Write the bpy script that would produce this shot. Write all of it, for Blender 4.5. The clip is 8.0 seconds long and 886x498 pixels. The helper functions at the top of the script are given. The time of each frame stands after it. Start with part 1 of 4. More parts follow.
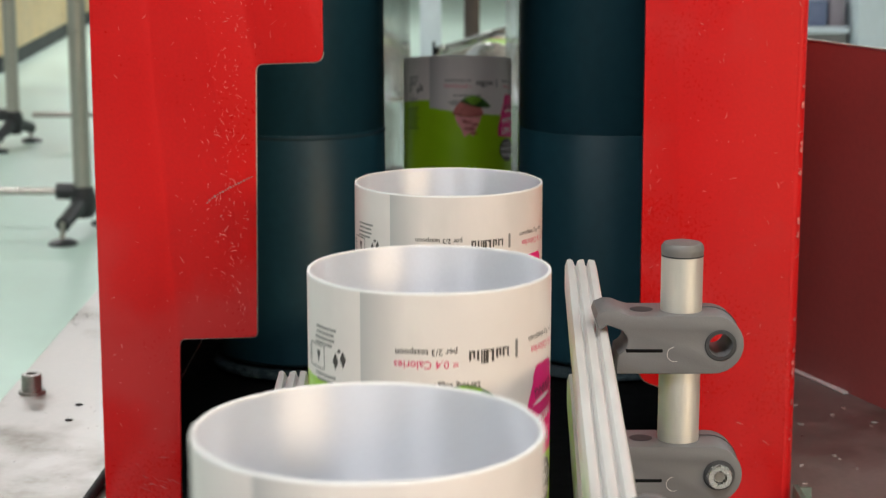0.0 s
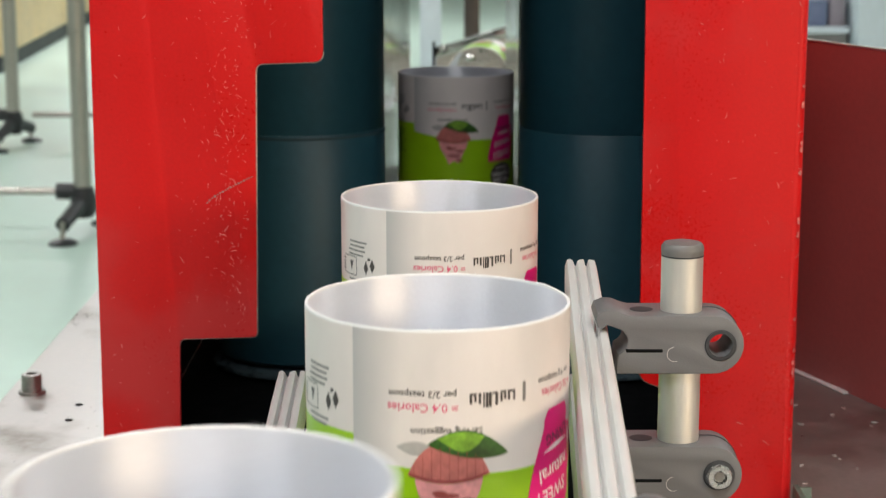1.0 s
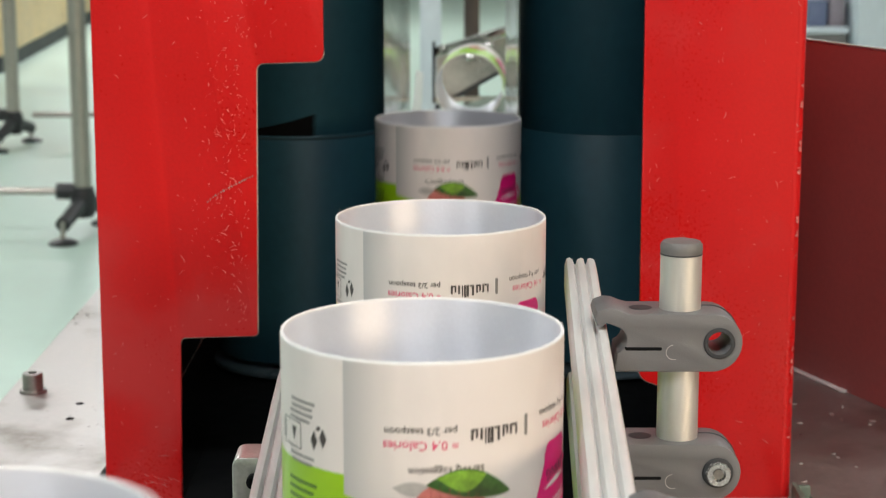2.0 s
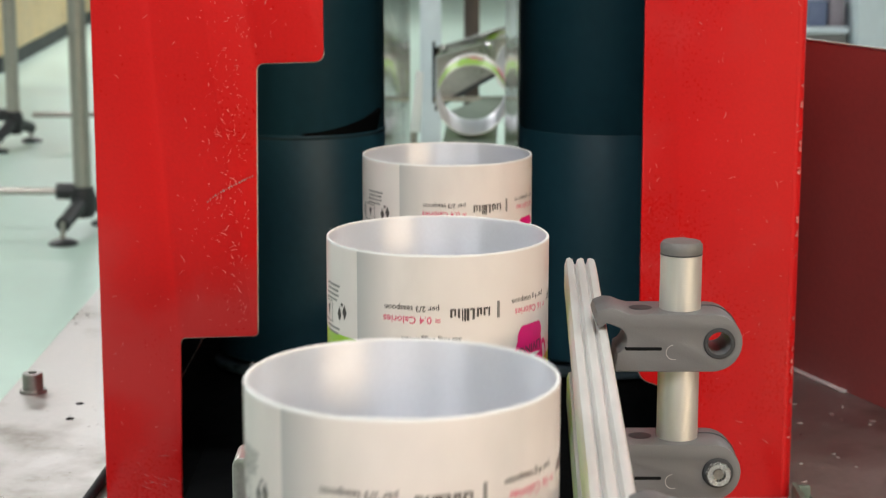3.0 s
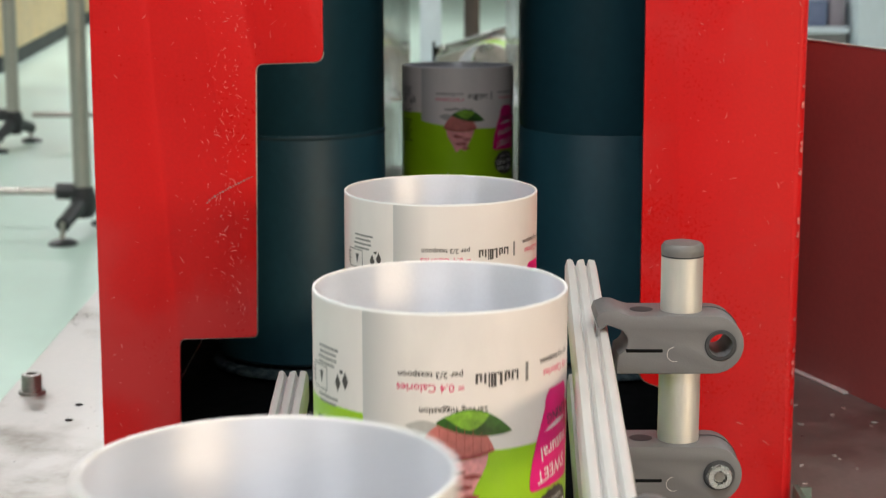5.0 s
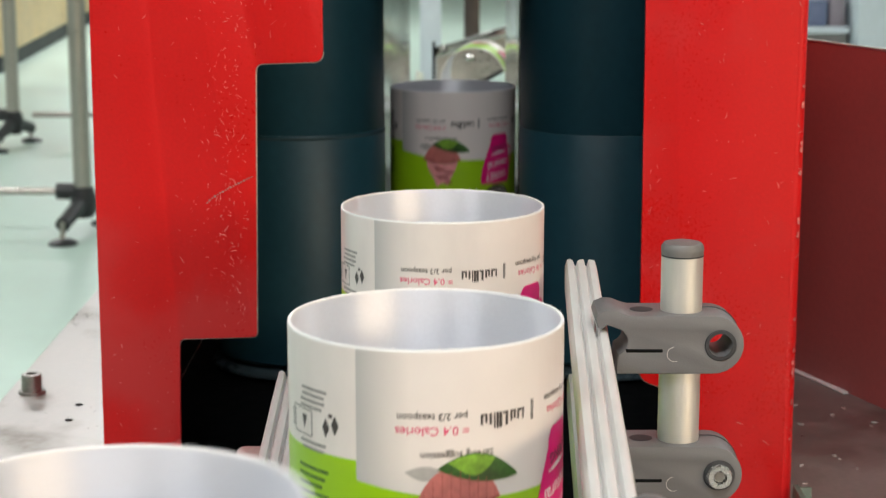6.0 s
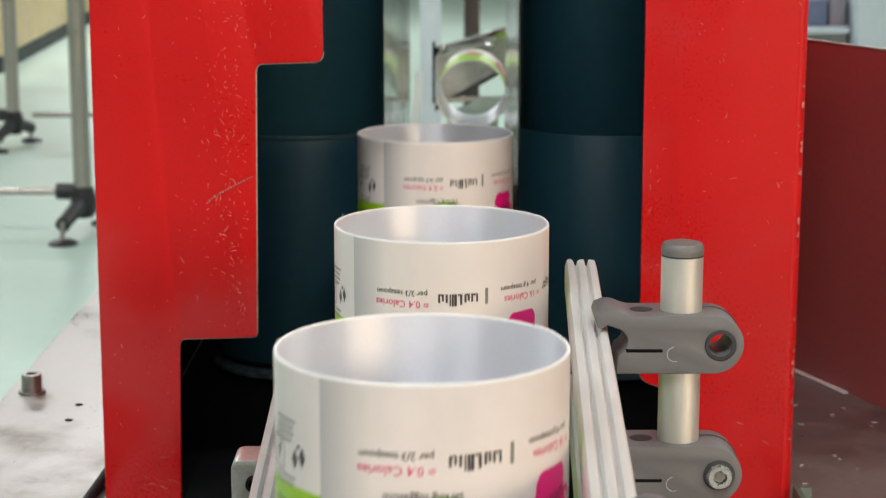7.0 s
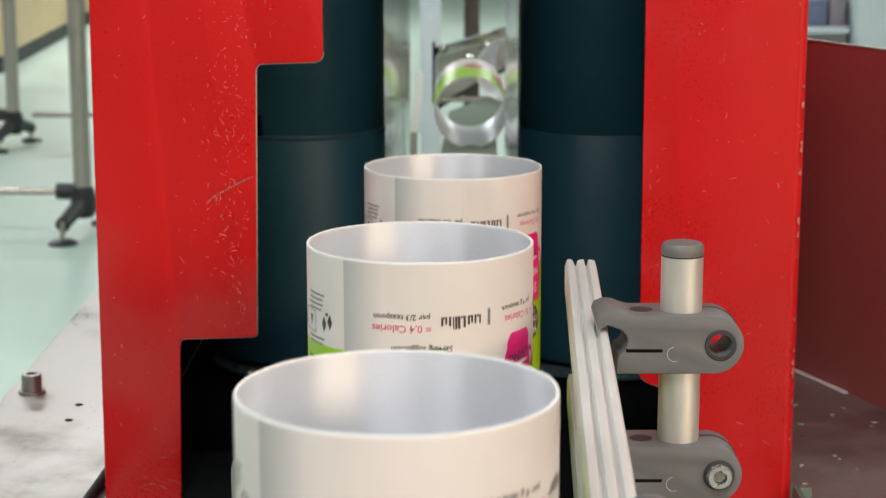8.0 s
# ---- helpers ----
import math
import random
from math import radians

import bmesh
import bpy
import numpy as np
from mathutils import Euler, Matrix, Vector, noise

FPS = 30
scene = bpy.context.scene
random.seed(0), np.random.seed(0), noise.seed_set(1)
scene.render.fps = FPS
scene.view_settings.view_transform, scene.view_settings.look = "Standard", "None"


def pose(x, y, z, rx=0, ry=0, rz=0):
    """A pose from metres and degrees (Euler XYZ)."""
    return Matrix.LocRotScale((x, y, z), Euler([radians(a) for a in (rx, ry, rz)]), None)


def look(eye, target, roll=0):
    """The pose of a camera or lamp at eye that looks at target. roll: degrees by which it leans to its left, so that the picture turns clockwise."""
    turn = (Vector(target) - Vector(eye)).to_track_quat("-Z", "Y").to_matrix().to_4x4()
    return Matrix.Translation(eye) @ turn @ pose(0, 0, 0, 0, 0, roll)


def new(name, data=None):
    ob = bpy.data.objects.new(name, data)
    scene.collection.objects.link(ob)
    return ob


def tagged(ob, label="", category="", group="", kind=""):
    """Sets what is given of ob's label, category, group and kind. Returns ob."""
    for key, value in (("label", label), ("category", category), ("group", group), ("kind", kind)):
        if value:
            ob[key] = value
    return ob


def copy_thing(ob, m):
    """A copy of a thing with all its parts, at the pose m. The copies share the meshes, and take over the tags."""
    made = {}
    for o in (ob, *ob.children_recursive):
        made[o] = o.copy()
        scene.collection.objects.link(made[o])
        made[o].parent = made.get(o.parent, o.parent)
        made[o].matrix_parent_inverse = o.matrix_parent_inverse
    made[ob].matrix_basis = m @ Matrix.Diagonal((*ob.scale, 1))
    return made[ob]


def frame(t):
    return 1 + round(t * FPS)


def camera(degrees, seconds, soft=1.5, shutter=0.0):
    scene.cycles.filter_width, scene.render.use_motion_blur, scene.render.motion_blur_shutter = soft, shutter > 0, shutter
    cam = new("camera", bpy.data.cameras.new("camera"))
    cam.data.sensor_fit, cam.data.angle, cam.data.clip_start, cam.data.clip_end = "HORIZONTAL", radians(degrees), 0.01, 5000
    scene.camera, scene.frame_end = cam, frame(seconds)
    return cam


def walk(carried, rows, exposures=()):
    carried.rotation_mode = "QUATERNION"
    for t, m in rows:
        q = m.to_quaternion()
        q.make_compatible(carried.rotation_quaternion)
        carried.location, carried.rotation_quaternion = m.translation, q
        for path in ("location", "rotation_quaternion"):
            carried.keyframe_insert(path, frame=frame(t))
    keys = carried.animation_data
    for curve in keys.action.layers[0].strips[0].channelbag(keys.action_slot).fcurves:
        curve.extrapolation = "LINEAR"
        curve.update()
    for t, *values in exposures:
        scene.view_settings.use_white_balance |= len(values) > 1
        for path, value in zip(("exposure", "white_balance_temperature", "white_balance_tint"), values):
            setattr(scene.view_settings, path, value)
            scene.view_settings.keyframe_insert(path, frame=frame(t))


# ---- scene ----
# ---- camera ----
cam = camera(27.2, 8.0, soft=1.2, shutter=0.4)
cam.data.dof.use_dof = True
cam.data.dof.focus_distance = 0.70
cam.data.dof.aperture_fstop = 31


def eye(back):
    return look((0, -back, 1.1), (0, 10, 1.1 - 10 * 0.1944))


# The clip's camera opens up a little each time a white tube leaves the picture.
EXPOSURE = -0.15
LEAVING = (0.27, 1.05, 1.86, 2.68, 3.49, 4.31, 5.11, 5.96, 6.76, 7.59)
exposures = [(0.0, EXPOSURE)] + [(e + d, EXPOSURE + more) for e in LEAVING for d, more in ((-0.22, 0.0), (-0.02, 0.12), (0.2, 0.03))] + [(8.0, EXPOSURE)]
walk(cam, [(0, eye(0)), (1.2, eye(0)), (1.5, eye(0.003)), (3.0, eye(0.003)), (3.4, eye(0)), (8, eye(0))], exposures)

# ---- light ----
world = bpy.data.worlds.new("world")
world.use_nodes = True
world.node_tree.nodes["Background"].inputs[0].default_value = (0.8, 0.9, 1.0, 1)
world.node_tree.nodes["Background"].inputs[1].default_value = 0.05
scene.world = world


def lamp(x, y, z, sx, sy, watts, colour):
    data = bpy.data.lights.new("area_lamp_light", "AREA")
    data.shape, data.size, data.size_y, data.energy, data.color = "RECTANGLE", sx, sy, watts, colour
    ob = new("area_lamp_light", data)
    ob.matrix_world = pose(x, y, z)
    return ob


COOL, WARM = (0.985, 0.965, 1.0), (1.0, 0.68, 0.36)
LAMPS = [(-2.0, -1.6, 3.4, COOL, 56), (0.2, -1.4, 3.4, COOL, 58), (-2.5, 3.4, 3.4, COOL, 72), (2.5, 3.4, 3.4, COOL, 48),
         (-2.5, 8.5, 3.4, COOL, 95), (2.0, 8.5, 3.4, COOL, 58), (-2.5, 14.0, 3.4, COOL, 145), (2.0, 14.0, 3.4, COOL, 50)]
for x, y, z, colour, watts in LAMPS:
    lamp(x, y, z, 1.5, 0.5, watts, colour)
# Unseen warm source, its lamp form made up, added for the liner's streak.
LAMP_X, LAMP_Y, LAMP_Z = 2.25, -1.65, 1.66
WARM_STAND_IN = look((LAMP_X, LAMP_Y, LAMP_Z), (0.0, 0.65, 0.95))
lamp(0, 0, 0, 1.90, 0.60, 40, WARM).matrix_world = WARM_STAND_IN


# ---- materials ----
def surface(name, base, rough=0.5, metal=0.0, var=0.12, scale=40.0, bump=0.0, stretch=(1, 1, 1), fine=8.0, rvar=0.1, dirt=None, dirt_at=0.62, coat=0.0, spec=0.5):
    """A principled surface with broad and fine variation, relief and, where asked, stains of another colour."""
    m = bpy.data.materials.new(name)
    m.use_nodes = True
    n, l = m.node_tree.nodes, m.node_tree.links
    p = n["Principled BSDF"]
    p.inputs["Metallic"].default_value = metal
    p.inputs["Coat Weight"].default_value = coat
    p.inputs["Specular IOR Level"].default_value = spec
    p.inputs["Coat Roughness"].default_value = 0.15
    co = n.new("ShaderNodeTexCoord")
    mp = n.new("ShaderNodeMapping")
    mp.inputs["Scale"].default_value = stretch
    l.new(co.outputs["Object"], mp.inputs["Vector"])
    big, small = n.new("ShaderNodeTexNoise"), n.new("ShaderNodeTexNoise")
    big.inputs["Scale"].default_value, big.inputs["Detail"].default_value = scale, 4
    small.inputs["Scale"].default_value, small.inputs["Detail"].default_value = scale * fine, 3
    l.new(mp.outputs[0], big.inputs["Vector"])
    l.new(mp.outputs[0], small.inputs["Vector"])
    mix = n.new("ShaderNodeMath")
    mix.operation = "MULTIPLY_ADD"
    mix.inputs[1].default_value = 0.45
    l.new(small.outputs["Fac"], mix.inputs[0])
    half = n.new("ShaderNodeMath")
    half.operation = "MULTIPLY"
    half.inputs[1].default_value = 0.55
    l.new(big.outputs["Fac"], half.inputs[0])
    l.new(half.outputs[0], mix.inputs[2])
    ramp = n.new("ShaderNodeValToRGB")
    ramp.color_ramp.elements[0].position, ramp.color_ramp.elements[1].position = 0.3, 0.7
    ramp.color_ramp.elements[0].color = (*[c * (1 - var) for c in base], 1)
    ramp.color_ramp.elements[1].color = (*[min(1, c * (1 + var)) for c in base], 1)
    l.new(mix.outputs[0], ramp.inputs[0])
    out = ramp.outputs[0]
    if dirt:
        spot = n.new("ShaderNodeTexNoise")
        spot.inputs["Scale"].default_value, spot.inputs["Detail"].default_value = scale * 0.6, 6
        l.new(co.outputs["Object"], spot.inputs["Vector"])
        cut = n.new("ShaderNodeMapRange")
        cut.inputs[1].default_value, cut.inputs[2].default_value = dirt_at, dirt_at + 0.1
        l.new(spot.outputs["Fac"], cut.inputs[0])
        blend = n.new("ShaderNodeMix")
        blend.data_type = "RGBA"
        blend.inputs["B"].default_value = (*dirt, 1)
        l.new(cut.outputs[0], blend.inputs["Factor"])
        l.new(out, blend.inputs["A"])
        out = blend.outputs["Result"]
    l.new(out, p.inputs["Base Color"])
    rr = n.new("ShaderNodeMapRange")
    rr.inputs[1].default_value, rr.inputs[2].default_value = 0.3, 0.7
    rr.inputs[3].default_value, rr.inputs[4].default_value = max(0.02, rough - rvar), min(1, rough + rvar)
    l.new(mix.outputs[0], rr.inputs[0])
    l.new(rr.outputs[0], p.inputs["Roughness"])
    if bump:
        b = n.new("ShaderNodeBump")
        b.inputs["Strength"].default_value, b.inputs["Distance"].default_value = bump, 0.001
        l.new(small.outputs["Fac"], b.inputs["Height"])
        l.new(b.outputs[0], p.inputs["Normal"])
    return m


RED = surface("red_paint", (0.59, 0.0085, 0.0095), 0.36, var=0.09, scale=14, bump=0.06, fine=40, spec=0.3, rvar=0.16, dirt=(0.57, 0.032, 0.033), dirt_at=0.60)
SCUFF = surface("pale_scuff", (0.42, 0.40, 0.38), 0.6, var=0.3, scale=200)
WORN = surface("bare_edge", (0.42, 0.40, 0.37), 0.45, 0.6, var=0.3, scale=90)
RUBBED = surface("rubbed_paint", (0.50, 0.10, 0.10), 0.6, var=0.3, scale=150)
SCRATCH = surface("scratched_primer", (0.64, 0.21, 0.195), 0.6, var=0.35, scale=200)
MAROON = surface("maroon_paint", (0.36, 0.105, 0.100), 0.45, var=0.15, scale=9, bump=0.05, fine=30)
TEAL = surface("teal_foam", (0.0170, 0.073, 0.102), 0.46, var=0.25, scale=14, bump=0.25, fine=30, stretch=(1, 1, 0.35))
TEAL_B = surface("teal_foam_lower", (0.0165, 0.072, 0.101), 0.48, var=0.25, scale=14, bump=0.25, fine=30, stretch=(1, 1, 0.35))
FLANGE = surface("roller_flange", (0.10, 0.145, 0.165), 0.30, 0.3, var=0.2, scale=30)
# For black parts, and for sheets that carry the housing's inner shade as colour.
BLACK = surface("black_steel_and_shade", (0.006, 0.0065, 0.007), 0.7, var=0.4, scale=12, spec=0.06)
RUBBER = surface("black_rubber", (0.008, 0.008, 0.009), 0.7, var=0.3, scale=60, bump=0.2, spec=0.25)
STEEL = surface("table_steel", (0.48, 0.455, 0.435), 0.42, 0.85, var=0.24, scale=16, bump=0.10, fine=14, rvar=0.22, dirt=(0.30, 0.27, 0.24), dirt_at=0.55)
POLISHED = surface("polished_steel", (0.48, 0.48, 0.46), 0.16, 1.0, var=0.08, scale=10, bump=0.05, rvar=0.08)
CHUTE = surface("brushed_chute_steel", (0.175, 0.175, 0.17), 0.11, 1.0, var=0.25, scale=10, bump=0.05, rvar=0.1)
# Clouded grey plastic, its colour also darkened for the shade on these rails.
RAIL_GREY = surface("shaded_clouded_rail_plastic", (0.50, 0.50, 0.495), 0.34, 0.1, var=0.12, scale=40, bump=0.04, rvar=0.04, stretch=(1, 0.15, 1))
SCREW = surface("screw_zinc", (0.72, 0.72, 0.71), 0.24, 1.0, var=0.1, scale=300, bump=0.2, fine=4)
ZINC = surface("zinc_steel", (0.70, 0.685, 0.645), 0.50, 0.75, var=0.08, scale=60, stretch=(1, 1, 0.1), rvar=0.08)
TUBE_STEEL = surface("leg_steel", (0.42, 0.38, 0.34), 0.35, 1.0, var=0.1, scale=20)
BOLT = surface("bolt_steel", (0.30, 0.28, 0.26), 0.38, 1.0, var=0.2, scale=80)
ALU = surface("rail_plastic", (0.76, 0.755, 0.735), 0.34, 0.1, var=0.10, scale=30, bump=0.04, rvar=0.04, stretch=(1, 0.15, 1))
ALU_BLOCK = surface("cast_aluminium", (0.55, 0.54, 0.52), 0.42, 0.9, var=0.15, scale=80, bump=0.2)
GREY = surface("grey_nylon", (0.142, 0.140, 0.142), 0.5, var=0.05, scale=60, bump=0.10, fine=30, rvar=0.06)
GREY_CAP = surface("grey_cap", (0.16, 0.155, 0.15), 0.5, var=0.1, scale=60)
SAGE = surface("sage_paint", (0.16, 0.20, 0.16), 0.5, var=0.15, scale=50)
FLOOR = surface("mint_floor", (0.52, 0.66, 0.58), 0.42, var=0.10, scale=0.9, fine=14, rvar=0.12, dirt=(0.40, 0.50, 0.45), dirt_at=0.60)
WALL = surface("hall_paint", (0.72, 0.74, 0.73), 0.7, var=0.05, scale=1.2)
WOOD = surface("pale_plywood", (0.76, 0.555, 0.315), 0.55, var=0.14, scale=3.0, stretch=(1, 0.2, 1))
DARK = surface("dark_plinth", (0.03, 0.032, 0.035), 0.6, var=0.3, scale=8)
KNUCKLE = surface("black_nylon", (0.022, 0.022, 0.024), 0.45, var=0.2, scale=30)
BLUE = surface("blue_bin", (0.15, 0.18, 0.30), 0.5, var=0.15, scale=5)
MAUVE = surface("mauve_card", (0.30, 0.26, 0.30), 0.7, var=0.2, scale=12)
PALE = surface("pale_cabinet", (0.62, 0.68, 0.74), 0.45, var=0.06, scale=4)
OLIVE = surface("olive_post", (0.22, 0.24, 0.15), 0.5, var=0.15, scale=8)
BROWN = surface("dark_bronze", (0.06, 0.045, 0.04), 0.4, 0.3, var=0.2, scale=20)
FOAM_CUT = surface("cut_foam", (0.028, 0.065, 0.078), 0.8, var=0.3, scale=120, bump=0.4)
SHADE_INK = surface("shade_ink", (0.42, 0.40, 0.38), 0.45, var=0.1, scale=100)
INK = surface("dark_ink", (0.065, 0.055, 0.052), 0.45, var=0.1, scale=100)
INK_GREY = surface("grey_ink", (0.22, 0.21, 0.20), 0.45, var=0.1, scale=100)
PINK_INK = surface("rose_ink", (0.72, 0.12, 0.22), 0.45, var=0.08, scale=100)
MAGENTA = surface("magenta_ink", (0.78, 0.008, 0.20), 0.4, var=0.08, scale=60)
WHITE_INK = surface("white_ink", (0.82, 0.80, 0.78), 0.4, var=0.04, scale=60)
LEAF = surface("leaf_ink", (0.038, 0.115, 0.018), 0.4, var=0.65, scale=130, fine=3)
LEAF_LIGHT = surface("light_leaf_ink", (0.21, 0.42, 0.035), 0.4, var=0.6, scale=130, fine=3)
CAKE = surface("cake_case_ink", (0.50, 0.15, 0.13), 0.45, var=0.3, scale=150, fine=3)
CAKE_DARK = surface("cake_fold_ink", (0.30, 0.055, 0.05), 0.45, var=0.3, scale=150)
ICING = surface("icing_ink", (0.72, 0.30, 0.30), 0.45, var=0.35, scale=140, fine=3)
GLOW = bpy.data.materials.new("lamp_glow")
GLOW.use_nodes = True
GLOW.node_tree.nodes["Principled BSDF"].inputs["Emission Color"].default_value = (1, 0.98, 0.95, 1)
GLOW.node_tree.nodes["Principled BSDF"].inputs["Emission Strength"].default_value = 4.0

TUBE_R, TUBE_H = 0.0425, 0.110


def label_paper():
    """Printed label: cream white above, lime green below, a greyish glue lap beside the seam."""
    m = bpy.data.materials.new("printed_label")
    m.use_nodes = True
    n, l = m.node_tree.nodes, m.node_tree.links
    p = n["Principled BSDF"]
    p.inputs["Roughness"].default_value = 0.34
    co, xyz = n.new("ShaderNodeTexCoord"), n.new("ShaderNodeSeparateXYZ")
    l.new(co.outputs["Object"], xyz.inputs[0])

    def calc(op, a, b=None, c=None):
        node = n.new("ShaderNodeMath")
        node.operation = op
        for i, v in enumerate((a, b, c)):
            if isinstance(v, (int, float)):
                node.inputs[i].default_value = v
            elif v is not None:
                l.new(v, node.inputs[i])
        return node.outputs[0]

    def mixed(fac, a, b):
        node = n.new("ShaderNodeMix")
        node.data_type = "RGBA"
        l.new(fac, node.inputs["Factor"])
        for key, v in (("A", a), ("B", b)):
            if isinstance(v, tuple):
                node.inputs[key].default_value = (*v, 1)
            else:
                l.new(v, node.inputs[key])
        return node.outputs["Result"]

    turn = calc("ARCTAN2", xyz.outputs["X"], calc("MULTIPLY", xyz.outputs["Y"], -1.0))
    deg = calc("MULTIPLY", turn, 57.29578)
    grain = n.new("ShaderNodeTexNoise")
    grain.inputs["Scale"].default_value, grain.inputs["Detail"].default_value = 55, 5
    l.new(co.outputs["Object"], grain.inputs["Vector"])
    fibre = n.new("ShaderNodeTexNoise")
    fibre.inputs["Scale"].default_value = 900
    l.new(co.outputs["Object"], fibre.inputs["Vector"])
    white = mixed(grain.outputs["Fac"], (0.74, 0.675, 0.645), (0.80, 0.74, 0.71))
    smudge = n.new("ShaderNodeTexNoise")
    smudge.inputs["Scale"].default_value, smudge.inputs["Detail"].default_value = 22, 6
    stretch = n.new("ShaderNodeMapping")
    stretch.inputs["Scale"].default_value = (1.6, 1.6, 0.6)
    pick = n.new("ShaderNodeObjectInfo")
    l.new(pick.outputs["Random"], stretch.inputs["Location"])
    l.new(co.outputs["Object"], stretch.inputs["Vector"])
    l.new(stretch.outputs[0], smudge.inputs["Vector"])
    soil = n.new("ShaderNodeMapRange")
    soil.inputs[1].default_value, soil.inputs[2].default_value, soil.inputs[4].default_value = 0.50, 0.78, 0.55
    l.new(smudge.outputs["Fac"], soil.inputs[0])
    white = mixed(soil.outputs[0], white, (0.56, 0.53, 0.51))
    lap = n.new("ShaderNodeMapRange")
    lap.inputs[1].default_value, lap.inputs[2].default_value = -38.0, -61.0
    l.new(deg, lap.inputs[0])
    lap_on = calc("MULTIPLY", lap.outputs[0], calc("GREATER_THAN", deg, -60.0))
    white = mixed(calc("MULTIPLY", lap_on, 0.90), white, (0.42, 0.42, 0.42))
    green = mixed(grain.outputs["Fac"], (0.27, 0.52, 0.006), (0.36, 0.62, 0.012))
    left = calc("LESS_THAN", deg, -60.0)
    off = calc("ADD", deg, -18.0)
    bow = calc("MULTIPLY_ADD", calc("MULTIPLY", off, off), 0.00000089, 0.0097)
    edge = calc("MULTIPLY_ADD", left, calc("SUBTRACT", 0.0210, bow), bow)
    below = calc("LESS_THAN", xyz.outputs["Z"], edge)
    whole = mixed(below, white, green)
    l.new(whole, p.inputs["Base Color"])
    b = n.new("ShaderNodeBump")
    b.inputs["Strength"].default_value, b.inputs["Distance"].default_value = 0.06, 0.0004
    l.new(fibre.outputs["Fac"], b.inputs["Height"])
    l.new(b.outputs[0], p.inputs["Normal"])
    return m


LABEL = label_paper()
LINER = surface("white_liner", (0.80, 0.815, 0.865), 0.44, 0.42, spec=1.0, var=0.03, scale=25, bump=0.05, fine=30, rvar=0.05)
grain = LINER.node_tree.nodes.new("ShaderNodeTangent")
grain.direction_type, grain.axis = "RADIAL", "Z"
LINER.node_tree.links.new(grain.outputs[0], LINER.node_tree.nodes["Principled BSDF"].inputs["Tangent"])
LINER.node_tree.nodes["Principled BSDF"].inputs["Anisotropic"].default_value = 0.93
LINER.node_tree.nodes["Principled BSDF"].inputs["Anisotropic Rotation"].default_value = 0.25
CUT_EDGE = surface("cut_paper_edge", (0.86, 0.86, 0.86), 0.7, var=0.06, scale=250)


# ---- mesh helpers ----
def part(name, bm, material, parent=None, label="", smooth=True, at=None):
    me = bpy.data.meshes.new(name)
    bmesh.ops.recalc_face_normals(bm, faces=bm.faces[:])
    bm.to_mesh(me)
    bm.free()
    me.materials.append(material)
    if smooth:
        soften(me)
    ob = new(name, me)
    if parent:
        ob.parent = parent
    if at is not None:
        ob.matrix_basis = at
    return tagged(ob, label)


def soften(me, limit=35):
    me.shade_smooth()
    me.set_sharp_from_angle(angle=radians(limit))


def thing(name, label, category, x=0, y=0, z=0, group="", kind="", rz=0):
    ob = new(name)
    ob.empty_display_size = 0.02
    ob.matrix_basis = pose(x, y, z, 0, 0, rz)
    return tagged(ob, label, category, group, kind)


def box(bm, x0, x1, y0, y1, z0, z1, bevel=0.0, seg=2):
    made = bmesh.ops.create_cube(bm, size=1, matrix=Matrix.LocRotScale(((x0 + x1) / 2, (y0 + y1) / 2, (z0 + z1) / 2), None, (x1 - x0, y1 - y0, z1 - z0)))
    if bevel:
        edges = list({e for v in made["verts"] for e in v.link_edges})
        bmesh.ops.bevel(bm, geom=edges, offset=bevel, segments=seg, affect="EDGES", profile=0.5)
    return bm


def a_box(*args, **kw):
    return box(bmesh.new(), *args, **kw)


def lathe(bm, profile, segs=48, m=None, closed=False):
    """Turns a profile of (radius, height) about z."""
    rings = []
    for r, z in profile:
        ring = []
        for i in range(segs):
            a = 2 * math.pi * i / segs
            v = Vector((r * math.cos(a), r * math.sin(a), z))
            ring.append(bm.verts.new(m @ v if m else v))
        rings.append(ring)
    pairs = list(zip(rings, rings[1:])) + ([(rings[-1], rings[0])] if closed else [])
    for a, b in pairs:
        for i in range(segs):
            j = (i + 1) % segs
            bm.faces.new((a[i], a[j], b[j], b[i]))
    if not closed:
        for ring in (rings[0], rings[-1]):
            bm.faces.new(ring)
    return bm


def a_lathe(profile, segs=48, m=None, closed=False):
    return lathe(bmesh.new(), profile, segs, m, closed)


